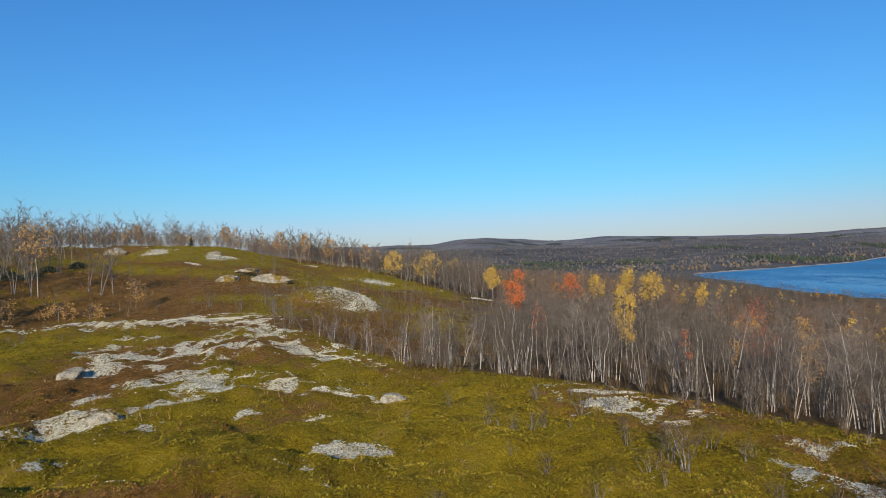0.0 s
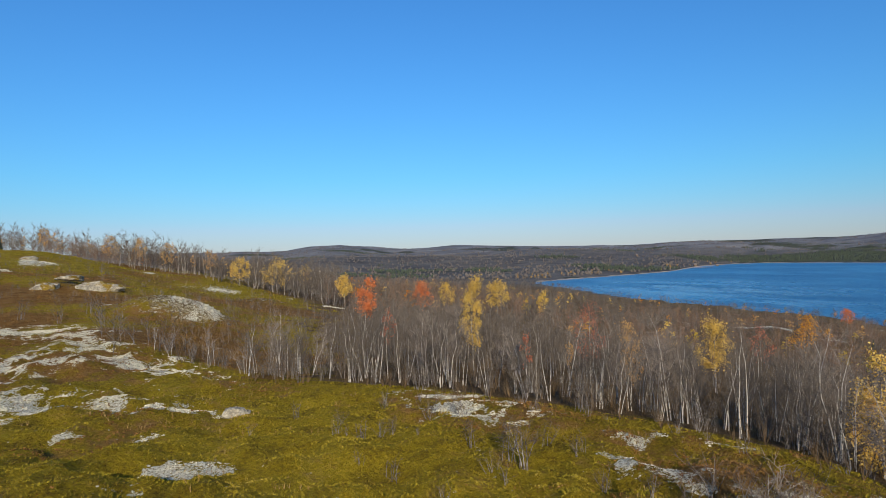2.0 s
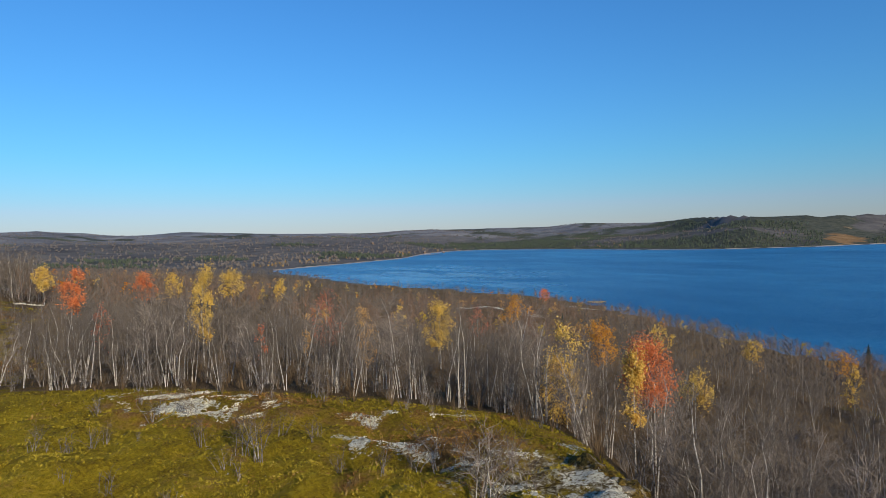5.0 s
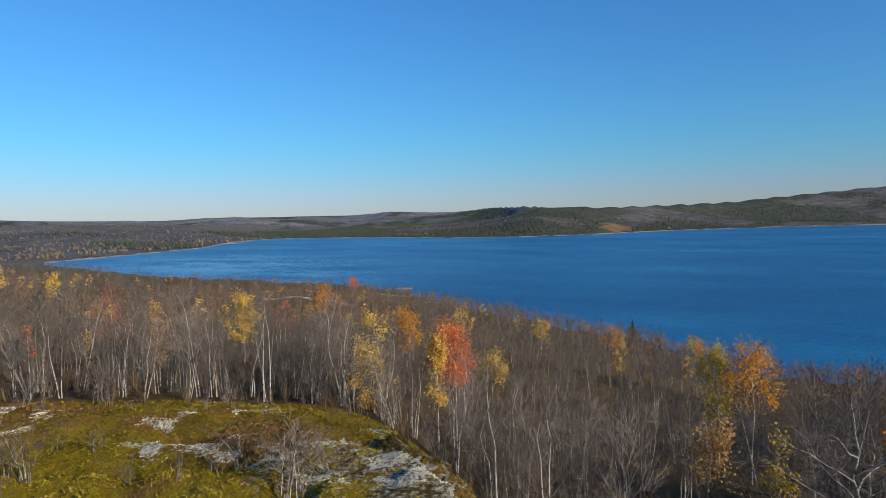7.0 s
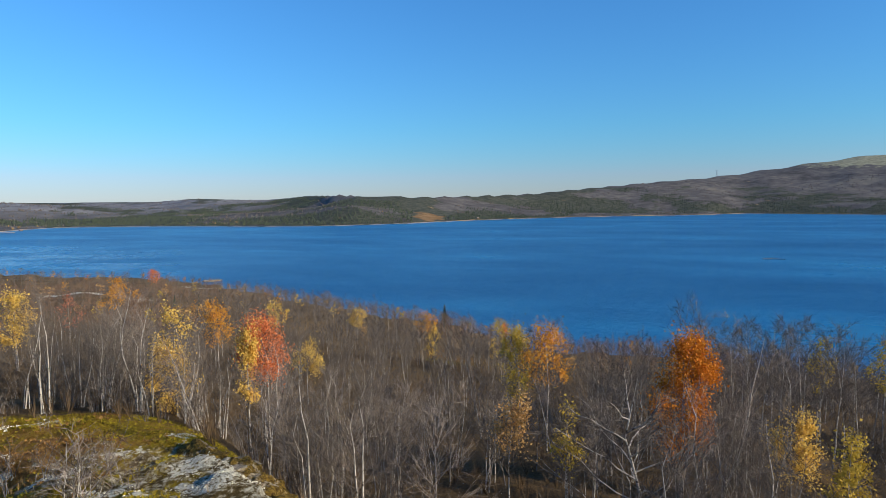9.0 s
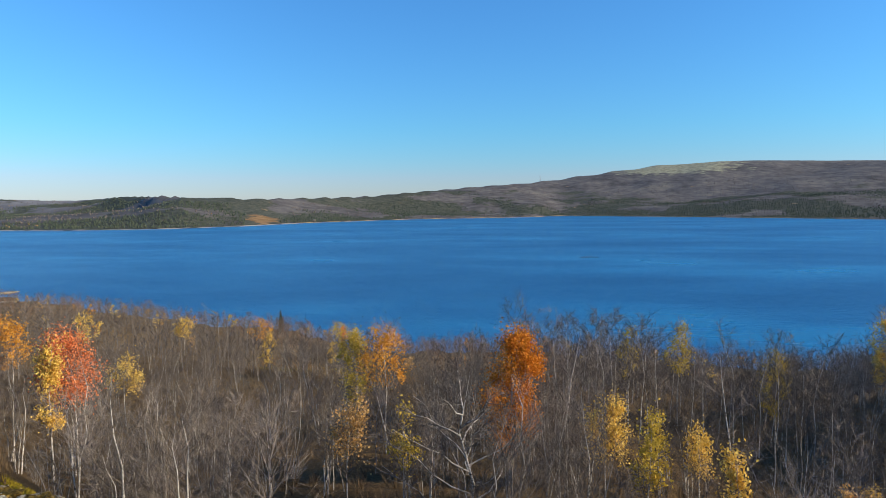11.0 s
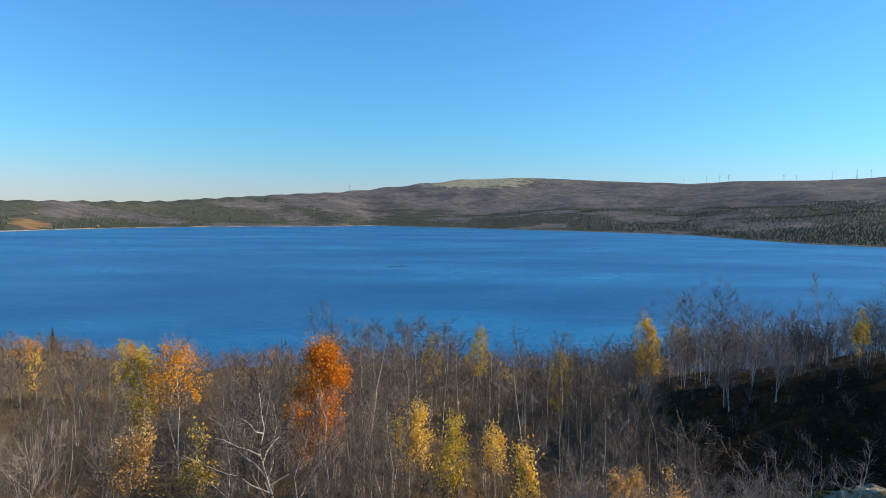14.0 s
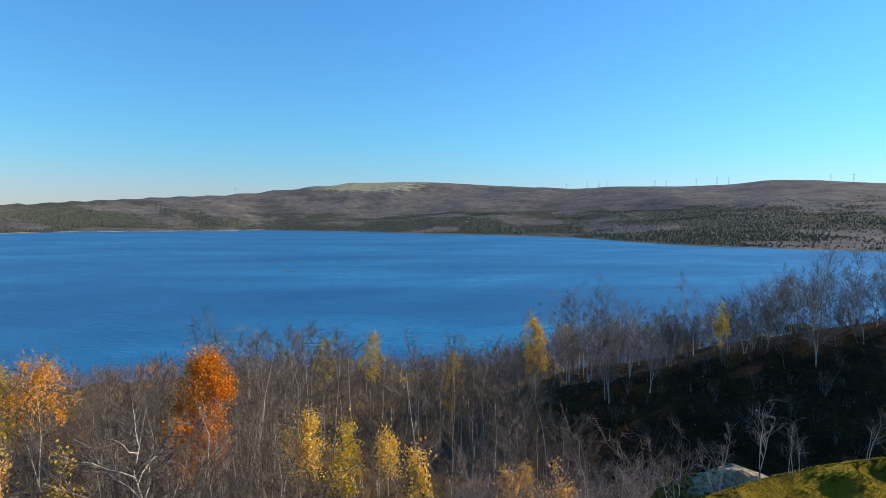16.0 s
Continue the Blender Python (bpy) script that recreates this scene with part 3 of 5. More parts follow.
        at = tips[rng.integers(0, len(tips), leaves)] + rng.normal(0, 0.13, (leaves, 3))
        crown.add(*leaf_quads(rng, at, rng.uniform(0.6, 1.3, leaves) * leaf))
    return trunk, fine, crown


def part(name, geo, material, parent, label="", smooth_faces=False):
    ob = new(name, geo.mesh(name, material, smooth_faces) if isinstance(geo, Geo) else geo)
    ob.parent = parent
    if label:
        ob["label"] = label
    return ob


def birch(name, label, shape, bark=BARK, leaves=None, group="birches on the slope", category="tree", twigs=TWIG):
    trunk, fine, crown = shape
    tree = tagged(new(name), label, category, group)
    part("trunk", trunk, bark, tree, smooth_faces=True)
    part("bare_crown", fine, twigs, tree)
    if crown.n and leaves:
        part("leaf_crown", crown, leaves, tree)
    return tree


def on_ground(x, y):
    return float(height(np.array([x]), np.array([y]))[0])


def spot(az, r):
    a = radians(az)
    x, y = -math.sin(a) * r, math.cos(a) * r
    return x, y, on_ground(x, y)


rng = np.random.default_rng(7)


def scatter(n, az0, az1, r0, r1, keep=None, seed=0, even=1.0):
    """Places spread over a sector of the ground."""
    g = np.random.default_rng(seed)
    az = g.uniform(az0, az1, n)
    r = (r0 ** (2 * even) + (r1 ** (2 * even) - r0 ** (2 * even)) * g.uniform(0, 1, n)) ** (0.5 / even)
    a = np.radians(az)
    x, y = -np.sin(a) * r, np.cos(a) * r
    z = height(x, y)
    ok = z > 0.6
    if keep is not None:
        ok &= keep(x, y, z, az, r)
    return np.stack([x, y, z], 1)[ok]


def joined(name, shapes, places, material_index, sizes=(0.8, 1.2), seed=0):
    """One mesh of many trees; material_index picks trunk, twigs or leaves of the shapes."""
    g = np.random.default_rng(seed)
    geo = Geo()
    which = g.integers(0, len(shapes), len(places))
    turn, size, lean = g.uniform(0, 6.283, len(places)), g.uniform(*sizes, len(places)), g.normal(0, 0.05, (len(places), 2))
    for k, shape in enumerate(shapes):
        m = which == k
        if m.any() and shape[material_index].n:
            v, f = shape[material_index].arrays()
            geo.add(*many(v, f, places[m], turn[m], size[m], lean[m]))
    return geo


def wood(name, label, shapes, places, sizes=(0.75, 1.25), leaves=None, seed=0, category="trees", bark=None, twigs=TWIG, trunks=True):
    ob = tagged(new(name), label, category, kind="stuff")
    if trunks:
        part("trunk_mass", joined(name, shapes, places, 0, sizes, seed), bark or BARK, ob)
    part("twig_mass", joined(name, shapes, places, 1, sizes, seed), twigs, ob)
    if leaves:
        part("leaf_mass", joined(name, shapes, places, 2, sizes, seed), leaves, ob)
    return ob


def wooded(x, y, z, az, r):
    rim = around(az, RIM_AZ, RIM_R)
    open_from = np.interp(r, [25, 40, 70, 95, 110, 128, 142], [-5, -4, -5, -4, 0, 7, 70]) + 6 * fbm(x, y, 16.0, 63, 3)
    glade = zones(x, y, z)
    return (az < open_from) & (r > rim + 2.2) & (fbm(x, y, 13.0, 61, 3) > -0.14 - 0.1 * (r > 60)) & ((glade["wood"] > 0.4) | (r > 150) | (az > -5)) & (glade["lichen"] < 0.55) & ((az > -121) | (r > 41) | (r < 24) & (az > -127) & (vnoise(x * 3.1, y * 3.1, 65) > 0.1) | (r > 30) & (vnoise(x * 3.1, y * 3.1, 65) > 0.36))


NEAR = [birch_shape(100 + k, rng.uniform(3.2, 4.4), 1 + k % 3, (18, 10, 7)[k % 3], 8, 6, 4, low=0.26, spread=0.38, twig_width=0.0115, girth=0.75, splay=0.09) for k in range(9)]
CLOSE = [birch_shape(130 + k, rng.uniform(3.0, 4.2), 1 + k % 3, (18, 10, 7)[k % 3], 9, 7, 5, low=0.24, spread=0.38, twig_width=0.0085, girth=1.0, splay=0.09) for k in range(9)]
MID = [birch_shape(200 + k, rng.uniform(3.4, 4.6), 1, 10, 6, 0, 3, low=0.14, spread=0.42, twig_width=0.040, girth=0.85, lite=True) for k in range(7)]
FAR = [birch_shape(300 + k, rng.uniform(3.4, 4.4), 1, 8, 4, 0, 3, low=0.14, spread=0.48, twig_width=0.11, girth=1.0, lite=True) for k in range(6)]
FARLEAF = [birch_shape(320 + k, rng.uniform(3.0, 4.2), 1, 6, 3, 0, 3, twig_width=0.05, leaves=120, leaf=0.115, spread=0.36, lite=True) for k in range(4)]

# leafy trees that stand out: azimuth, distance, height, width of the crown, where the crown begins
YELLOW_NEAR = [(-16.0, 35.1, 5.3, 1.4, 0.34), (-36.6, 41.8, 4.2, 2.0, 0.42), (-48.2, 21.5, 3.5, 1.4, 0.08), (-54.0, 23.2, 4.5, 1.0, 0.45), (-101.2, 20.4, 3.1, 1.4, 0.5), (-108.9, 21.3, 3.4, 0.9, 0.6), (-111.7, 15.5, 3.1, 0.75, 0.5), (-120.9, 26.9, 4.0, 1.2, 0.6), (-121.5, 44.8, 5.0, 1.8, 0.35), (-58.9, 34, 3.4, 1.5, 0.55)]
YELLOW_FAR = [(1.5, 118, 5.8, 5.4, 0.3), (4.6, 120, 5.2, 4.0, 0.4), (-18.2, 88, 5.2, 3.0, 0.4), (-13.6, 100, 5.2, 2.6, 0.4), (-22.2, 110, 5.6, 1.9, 0.5), (-4.4, 105, 5.2, 2.8, 0.5), (-0.8, 130, 5.2, 3.4, 0.5), (-56.1, 60.7, 4.9, 1.9, 0.6), (-70.2, 60, 3.6, 1.4, 0.3), (-75.6, 73.1, 4.3, 1.3, 0.5), (-63.1, 90, 5.0, 2.2, 0.6), (-124.1, 65.7, 5.0, 1.8, 0.6), (-136.8, 41, 3.0, 0.9, 0.3)]
ORANGES = [(-51.2, 43, 4.6, 1.8, 0.44), (-43.1, 70, 4.6, 2.3, 0.6), (-69.3, 110, 4.6, 4.2, 0.4), (-81.0, 24.7, 5.0, 1.9, 0.6), (-43.4, 110, 5.2, 3.0, 0.5)]
TANS = [(-29.8, 36.0, 4.2, 1.3, 0.35), (-24.6, 32, 3.4, 0.5, 0.5), (-78.0, 16.5, 3.1, 1.2, 0.55), (-120.5, 15, 3.0, 0.7, 0.5), (-124.4, 14.5, 2.8, 0.8, 0.55), (10.2, 136, 5.6, 3.4, 0.4), (12.4, 138, 5.6, 2.6, 0.5), (32.9, 72.7, 7.0, 3.4, 0.62), (35.2, 60, 1.9, 2.2, 0.15), (31.6, 61, 1.4, 3.0, 0.1), (29.4, 61, 1.2, 2.4, 0.1), (26.2, 66, 2.6, 2.0, 0.4), (26.0, 140, 5, 2.4, 0.5), (19.0, 142, 5, 2.4, 0.5), (14.5, 140, 5.4, 3.2, 0.4), (7.0, 138, 5.4, 3.0, 0.4)]
REDS = [(-6.4, 36, 4.9, 1.2, 0.66), (-11.5, 80, 5.2, 2.4, 0.5), (-55.7, 24.0, 4.9, 1.9, 0.62), (-46.0, 200, 6.0, 3.6, 0.5), (-76.5, 140, 4.6, 2.0, 0.4)]
FADED = [(-26.4, 35.8, 4.9, 1.7, 0.5), (-8.2, 30, 3.2, 0.8, 0.55), (-20.8, 24.6, 2.4, 0.4, 0.5), (-40.0, 60, 4.0, 2.0, 0.4)]
OLIVES = [(-78.4, 25.5, 4.6, 1.5, 0.5), (-76.2, 120, 5.0, 4.0, 0.3), (-102.7, 34, 5.4, 1.1, 0.6), (-105.2, 15.5, 3.5, 0.9, 0.6), (-83.1, 15.5, 3.3, 0.7, 0.6), (-105.6, 21.1, 3.5, 0.9, 0.45), (-106.7, 40, 6.0, 1.5, 0.6), (-114.2, 38, 5.4, 1.5, 0.4)]
RUSSETS = [(-92.8, 20.5, 4.8, 1.85, 0.40)]
LEAFY = [(YELLOW_NEAR, YELLOW, "yellow"), (YELLOW_FAR, YELLOW, "yellow"), (ORANGES, ORANGE, "orange"), (TANS, TAN, "tan"), (REDS, RED, "red"), (FADED, PINK, "faded red"), (OLIVES, OLIVE, "olive-yellow"), (RUSSETS, RUSSET, "rust-orange")]
seed = 500
for trees, material, colour in LEAFY:
    for az, r, tall, wide, low in trees:
        seed += 1
        x, y, z = spot(az, r)
        far_off = r > 55
        count = int(min(4800 if colour != "rust-orange" else 9500, max(420, 760 * wide * tall * (1 - low)) * (2.0 if r < 30 else 1)) * (0.24 if far_off else 1) * {"rust-orange": 2.0, "red": 1.3, "faded red": 0.45, "tan": 0.6, "yellow": 1.05}.get(colour, 0.65))
        shape = birch_shape(seed, tall, 1 + (wide > 1.6 and not far_off), 12, 9, 2, 5, min(0.46, max(0.15, wide / tall * 0.95)), count, min(0.11, max(0.037, 0.0012 * r)), min(low, 0.35), low - 0.05, 0.03 if far_off else 0.016, wide=wide)
        size = "tall" if tall > 5 else "small" if tall < 3.8 else "slender"
        ob = birch("birch_tree", size + " birch with " + colour + " autumn leaves and pale trunk", shape, BARK, material, "birches in autumn leaf")
        ob.matrix_world = pose(x, y, z, 0, 0, (seed * 77) % 360)

near_places = scatter(1500, -160, 10, 12.5, 60, wooded, 1, 0.75)
near_places = near_places[np.argsort(np.hypot(near_places[:, 0], near_places[:, 1]))]
# no trunks straight before the leafy trees
p_az, p_r = np.degrees(np.arctan2(-near_places[:, 0], near_places[:, 1])), np.hypot(near_places[:, 0], near_places[:, 1])
free = np.ones(len(near_places), bool)
for trees, _, _ in LEAFY:
    for az, r, tall, wide, low in trees:
        if r < 62:
            sill = (spot(az, r)[2] + (low + 0.1) * tall - 36) / r       # how low the crown is seen
            free &= ~((np.abs(p_az - az) < math.degrees(wide * 0.45 / r) + 0.3) & (p_r < r + 0.5) & ((near_places[:, 2] + 3.2 - 36) / p_r > sill))
near_places = near_places[free]
kinds = [birch("birch_tree", "bare mountain birch with pale trunk on the wooded slope" if k % 3 else "bare grey mountain birch on the wooded slope", s, BARK if k % 3 else GREYBARK, twigs=PALETWIG if k % 4 == 3 else TWIG) for k, s in enumerate(CLOSE)]
for k, p in enumerate(near_places[:140]):
    s = rng.uniform(0.6, 1.0)
    if k < len(kinds):
        kinds[k].matrix_world = pose(*p, 0, 0, rng.uniform(0, 360))
    else:
        ob = copy_thing(kinds[k % len(kinds)], pose(*p, rng.normal(0, 4), rng.normal(0, 4), rng.uniform(0, 360)) @ Matrix.Scale(s, 4))
# crooked pale birches that crowd along the foot of the knoll
for k in range(72):
    az = 4.0 - 57.0 * ((k * 0.618 + 0.13 * math.sin(k * 3.7)) % 1.0)
    r = float(around(np.array([az]), RIM_AZ, RIM_R)[0]) * 1.05 + 1.4 + 5.0 * ((k * 0.755) % 1.0)
    copy_thing(kinds[(1, 2, 4, 5, 7, 8)[k % 6]], pose(*spot(az, r), rng.normal(0, 5), rng.normal(0, 5), rng.uniform(0, 360)) @ Matrix.Scale(rng.uniform(0.62, 0.9), 4))
rest = near_places[140:]
wood("birch_thicket", "bare grey-brown birch thicket below the heath knoll", NEAR, rest[::2], (0.55, 0.9), seed=3)
wood("grey_birch_thicket", "bare dark grey birch thicket below the heath knoll", NEAR, rest[1::2], (0.55, 0.9), seed=13, bark=GREYBARK)


mid_places = scatter(7000, -160, 42, 56, 200, wooded, 2, 0.8)
ruddy = fbm(mid_places[:, 0], mid_places[:, 1], 26.0, 67, 3) > 0.02
wood("birch_wood", "bare grey-brown birch wood running down to the lake", MID, mid_places[~ruddy], (0.74, 1.2), seed=4, bark=GREYBARK)
wood("ruddy_birch_wood", "bare reddish-brown birch wood on the lower slope", MID, mid_places[ruddy], (0.68, 1.1), seed=8, bark=GREYBARK, twigs=REDTWIG)
far_places = scatter(5600, -85, 45, 185, 850, wooded, 5, 0.7)
wood("distant_birch_wood", "hazy brown birch wood along the lake shore", FAR, far_places, (0.8, 1.2), seed=5, bark=GREYBARK)
for colour, label, n, sd_ in ((YELLOW, "yellow", 110, 21), (ORANGE, "orange", 70, 22), (OLIVE, "olive-yellow", 60, 23), (RUSSET, "russet", 60, 24), (TAN, "tan", 200, 25)):
    p = scatter(n, -125, 42, 60, 380, wooded, sd_, 0.6)
    wood("autumn_birch_wood", "scattered birches with " + colour.name.split("_")[0] + " leaves in the far wood", FARLEAF, p, (0.7, 1.1), colour, sd_, bark=GREYBARK)


# ---- shrubs ----
SCRUB = [birch_shape(410 + k, 0.8, 5, 4, 2, 0, 3, lite=True, spread=0.5, low=0.15, twig_width=0.012, splay=0.35) for k in range(5)]
SHRUB = [birch_shape(400 + k, 0.85, 5, 4, 4, 2, 3, splay=0.45, spread=0.5, low=0.2, twig_width=0.007, girth=0.9) for k in range(5)]
BUSH = [birch_shape(420 + k, 1.7, 6, 5, 4, 1, 3, splay=0.2, lite=True, spread=0.3, low=0.2, twig_width=0.016, girth=0.7) for k in range(5)]


def shrub(label, shape, bark=GREYBARK):
    return birch("dwarf_shrub", label, shape, bark, None, "dwarf shrubs on the heath", "shrub", DARKTWIG)


shrub_kinds = [shrub("bare grey dwarf birch shrub growing out of the heath", s) for s in SHRUB]
# shrubs on the knoll: azimuth, distance, size
SHRUBS = [(-20.1, 15.9, 1.4), (-15.7, 17.5, 1.0), (-12.5, 21.0, 1.0), (-14.2, 21.4, 0.9), (-40.3, 12.4, 1.7), (-41.4, 12.6, 1.3), (-19.2, 16.3, 1.3), (-36.8, 15.2, 1.1), (-38.6, 14.4, 1.0), (-43.0, 14.2, 1.1), (-34.6, 14.0, 0.9),
          (-31.5, 13.6, 0.8), (-45.5, 13.2, 0.9), (-22.5, 17.4, 0.8), (-25.0, 16.6, 0.7), (-27.6, 15.0, 0.7), (-8.5, 19.0, 0.7), (-4.0, 20.5, 0.6), (10.6, 41, 2.2), (13.0, 44, 1.8), (18.0, 60, 2.0), (20.6, 62, 2.0), (16.0, 64, 2.2)]
SAPLINGS = [(-40.6, 12.5, 1.8), (-41.8, 12.9, 1.2), (-20.4, 15.8, 1.2), (-44.2, 13.6, 0.9), (10.2, 38, 1.7), (11.4, 40, 1.5), (7.0, 36, 1.9), (4.2, 33, 1.8)]
SHRUBS_RIGHT = [(-137.4, 8.6, 0.8), (-140.2, 8.9, 0.9), (-142.5, 9.2, 0.6), (-134.6, 7.8, 0.7), (-147.0, 10.2, 0.6)]
for k, (az, r, s) in enumerate(SHRUBS):
    m = pose(*spot(az, r), 0, 0, (k * 83) % 360) @ Matrix.Scale(s, 4)
    if k < len(shrub_kinds):
        shrub_kinds[k].matrix_world = m
    else:
        copy_thing(shrub_kinds[k % len(shrub_kinds)], pose(*spot(az, r), 0, 0, (k * 83) % 360)).scale = (s, s, s)


sapling_kinds = [birch("birch_sapling", "bare pale birch sapling leaning over the rock edge", birch_shape(440 + k, 1.0, 3 - k % 2, 6, 4, 2, 4, 0.34, low=0.3, twig_width=0.007, girth=0.6, splay=0.22), BARK, None, "saplings on the edge", "sapling", PALETWIG) for k in range(3)]
for k, (az, r, s) in enumerate(SHRUBS_RIGHT + SAPLINGS):
    ob = sapling_kinds[k] if k < 3 else copy_thing(sapling_kinds[k % 3], pose(0, 0, 0))
    ob.matrix_world = pose(*spot(az, r), 0, 0, k * 97 % 360) @ Matrix.Scale(s, 4)


def below_rim(x, y, z, az, r):
    rim = around(az, RIM_AZ, RIM_R)
    return (r > rim + 1.2) & (fbm(x, y, 6.0, 71, 3) > -0.2) & ((az > -124) | (r > 34))


wood("willow_undergrowth", "fine bare grey willow and birch undergrowth on the slope", BUSH, scatter(300, -150, 4, 10, 48, below_rim, 31, 0.6), (0.6, 1.25), seed=31, category="undergrowth", bark=GREYBARK)
wood("brown_undergrowth", "low brown bare shrubs along the foot of the knoll", BUSH, scatter(900, -62, 14, 14, 42, lambda x, y, z, az, r: np.abs(r - around(az, RIM_AZ, RIM_R) * 1.04 - 3.6) < 2.6, 34), (0.35, 0.75), seed=34, category="undergrowth", bark=GREYBARK)
wood("low_shrubs", "low brown leafless dwarf shrubs scattered over heath and swale", SCRUB, np.concatenate([scatter(330, 2, 42, 46, 130, None, 32, 0.7), scatter(50, -50, 5, 13, 24, None, 33)]), (0.3, 0.9), seed=32, category="shrubs", bark=GREYBARK)


# the wide-branched tree close below the knoll, and some tall ones
def spreading_birch(az, r, tall, wide, seed):
    g = np.random.default_rng(seed)
    tree = tagged(new("birch_tree"), "bare wide-branching birch with long pale limbs below the knoll", "tree", "birches on the slope")
    stem = np.array([[0, 0, -0.3], [0.05, 0.02, 0.5], [-0.05, 0.05, tall * 0.35], [0.25, -0.12, tall * 0.65], [0.12, 0.22, tall]])
    part("trunk", Geo().add(*tube(stem, [0.060, 0.048, 0.034, 0.016, 0.003], 7)), BARK, tree, smooth_faces=True)
    fine = Geo()
    for k in range(17):
        a, q = k * 2.4 + g.uniform(-0.3, 0.3), 0.08 + 0.72 * k / 17
        at = np.array([np.interp(q * tall, stem[:, 2], stem[:, c]) for c in range(3)])
        ln = wide * 0.62 * (1.15 - 0.7 * q) * g.uniform(0.8, 1.2)
        out = np.array([math.cos(a), math.sin(a), 0])
        path = [at]
        for i in range(5):
            path.append(path[-1] + unit(out + [0, 0, g.uniform(0.25, 0.75) + 0.1 * i] + g.normal(0, 0.22, 3)) * ln / 5)
        path = np.array(path)
        part("limb", Geo().add(*tube(path, np.linspace(0.021, 0.004, 6), 5)), LIMBBARK, tree, smooth_faces=True)
        for i in (2, 3, 4):                    # forks
            way = unit(out + g.normal(0, 0.55, 3) + [0, 0, 0.5])
            bend = way + g.normal(0, 0.25, 3)
            fine.add(*tube([path[i], path[i] + way * ln * 0.17, path[i] + (way + bend) * ln * 0.17], [0.010, 0.007, 0.002], 4))
        m = 40
        u = g.uniform(0.25, 1, m) * 4.99
        st = np.stack([np.interp(u, np.arange(6), path[:, c]) for c in range(3)], 1)
        way = unit(out * 0.6 + g.normal(0, 0.5, (m, 3)) + [0, 0, 0.4])
        tl = ln * g.uniform(0.12, 0.38, m)
        fine.add(*blades(g, st, way, tl, np.full(m, 0.014)))
        for _ in range(3):
            st2 = st + way * (tl * g.uniform(0.2, 0.9, m))[:, None]
            fine.add(*blades(g, st2, unit(way + g.normal(0, 0.5, (m, 3))), tl * g.uniform(0.4, 0.8, m), np.full(m, 0.010)))
    part("bare_crown", fine, TWIG, tree)
    tree.matrix_world = pose(*spot(az, r), 0, 0, seed * 37 % 360)


spreading_birch(-89.4, 15.2, 4.3, 4.5, 801)
for az, r, tall, sd_ in ((-111.7, 23.5, 6.6, 803), (-97.0, 22.0, 5.2, 804), (-134.7, 45.0, 5.4, 805), (-145.9, 45.5, 5.2, 806), (-143.4, 46.5, 4.8, 807), (-129.5, 44.0, 4.6, 808), (-140.2, 45.0, 3.6, 809), (-126.2, 38, 3.2, 810), (-128.1, 36.5, 3.4, 811), (-129.6, 38.5, 3.0, 812), (-131.4, 37.5, 3.3, 813), (-124.3, 40, 3.4, 814), (-138.6, 41, 3.0, 815), (-143.6, 41, 3.2, 816)):
    shape = birch_shape(sd_, tall, 1 + (tall < 5), 13, 9, 5, 6, 0.46 if tall < 5 else 0.24, low=0.25, twig_width=0.014, girth=1.2)
    tree = birch("birch_tree", "tall bare birch with slender pale trunk", shape, BARK, twigs=PALETWIG)
    tree.matrix_world = pose(*spot(az, r), 0, 0, sd_ * 37 % 360)

# slender taller birches that stand above the thicket towards the lake
for k in range(58):
    az, r = -93 - 35 * ((k * 0.618) % 1.0), 25 + 22 * ((k * 0.755) % 1.0)
    if k < 4:
        slim = birch("birch_tree", "tall slender bare birch rising above the thicket", birch_shape(860 + k, 6.0, 1, 26, 8, 6, 5, 0.25, low=0.22, twig_width=0.0135, girth=0.75), BARK, twigs=PALETWIG if k == 1 else TWIG)
        slim.matrix_world = pose(*spot(az, r), 0, 0, k * 40)
        SLIM = [slim] if k == 0 else SLIM + [slim]
    else:
        ob = copy_thing(SLIM[k % 4], pose(*spot(az, r), 0, 0, k * 67 % 360))
        ob.scale = [0.78 + 0.3 * ((k * 0.37) % 1.0)] * 3
# larger bare birches on the left flank of the heath, small ones in the swale, a dark fringe on the crest
for k, (az, r, tall) in enumerate(((28.7, 71.8, 7.6), (27.8, 73, 6.4), (29.5, 74, 6.8), (34.4, 76, 8.6), (35.4, 79, 9.0), (36.4, 77, 9.2), (37.4, 80, 9.2), (33.7, 84, 8.0), (31.4, 90, 6.6), (35.0, 93, 8.4), (36.0, 90, 8.8), (33.3, 74, 6.6))):
    tree = birch("birch_tree", "tall bare grey birch at the edge of the open heath", birch_shape(840 + k, tall, 2 + k % 2, 11, 8, 3, 4, 0.24, low=0.2, twig_width=0.032), GREYBARK)
    tree.matrix_world = pose(*spot(az, r), 0, 0, k * 71)
# grove added out of view on the left, to throw shadows across the hill
wood("flank_grove", "bare birch grove added out of view to shade the heath hill", MID, scatter(120, 37, 50, 52, 90, None, 88), (1.2, 1.8), seed=89, bark=GREYBARK)
wood("swale_birches", "small bare birches in the heathy swale", MID, np.concatenate([scatter(66, -8, 17, 34, 66, None, 36), scatter(40, -7, 6, 60, 95, None, 35), scatter(30, 14, 32, 62, 105, None, 37)]), (0.3, 0.62), seed=38, bark=GREYBARK)
CREST = [birch_shape(340 + k, rng.uniform(3.6, 5.0), 1 + k % 2, 10, 5, 2, 3, low=0.14, spread=0.34, twig_width=0.036, girth=1.0, lite=True) for k in range(6)]
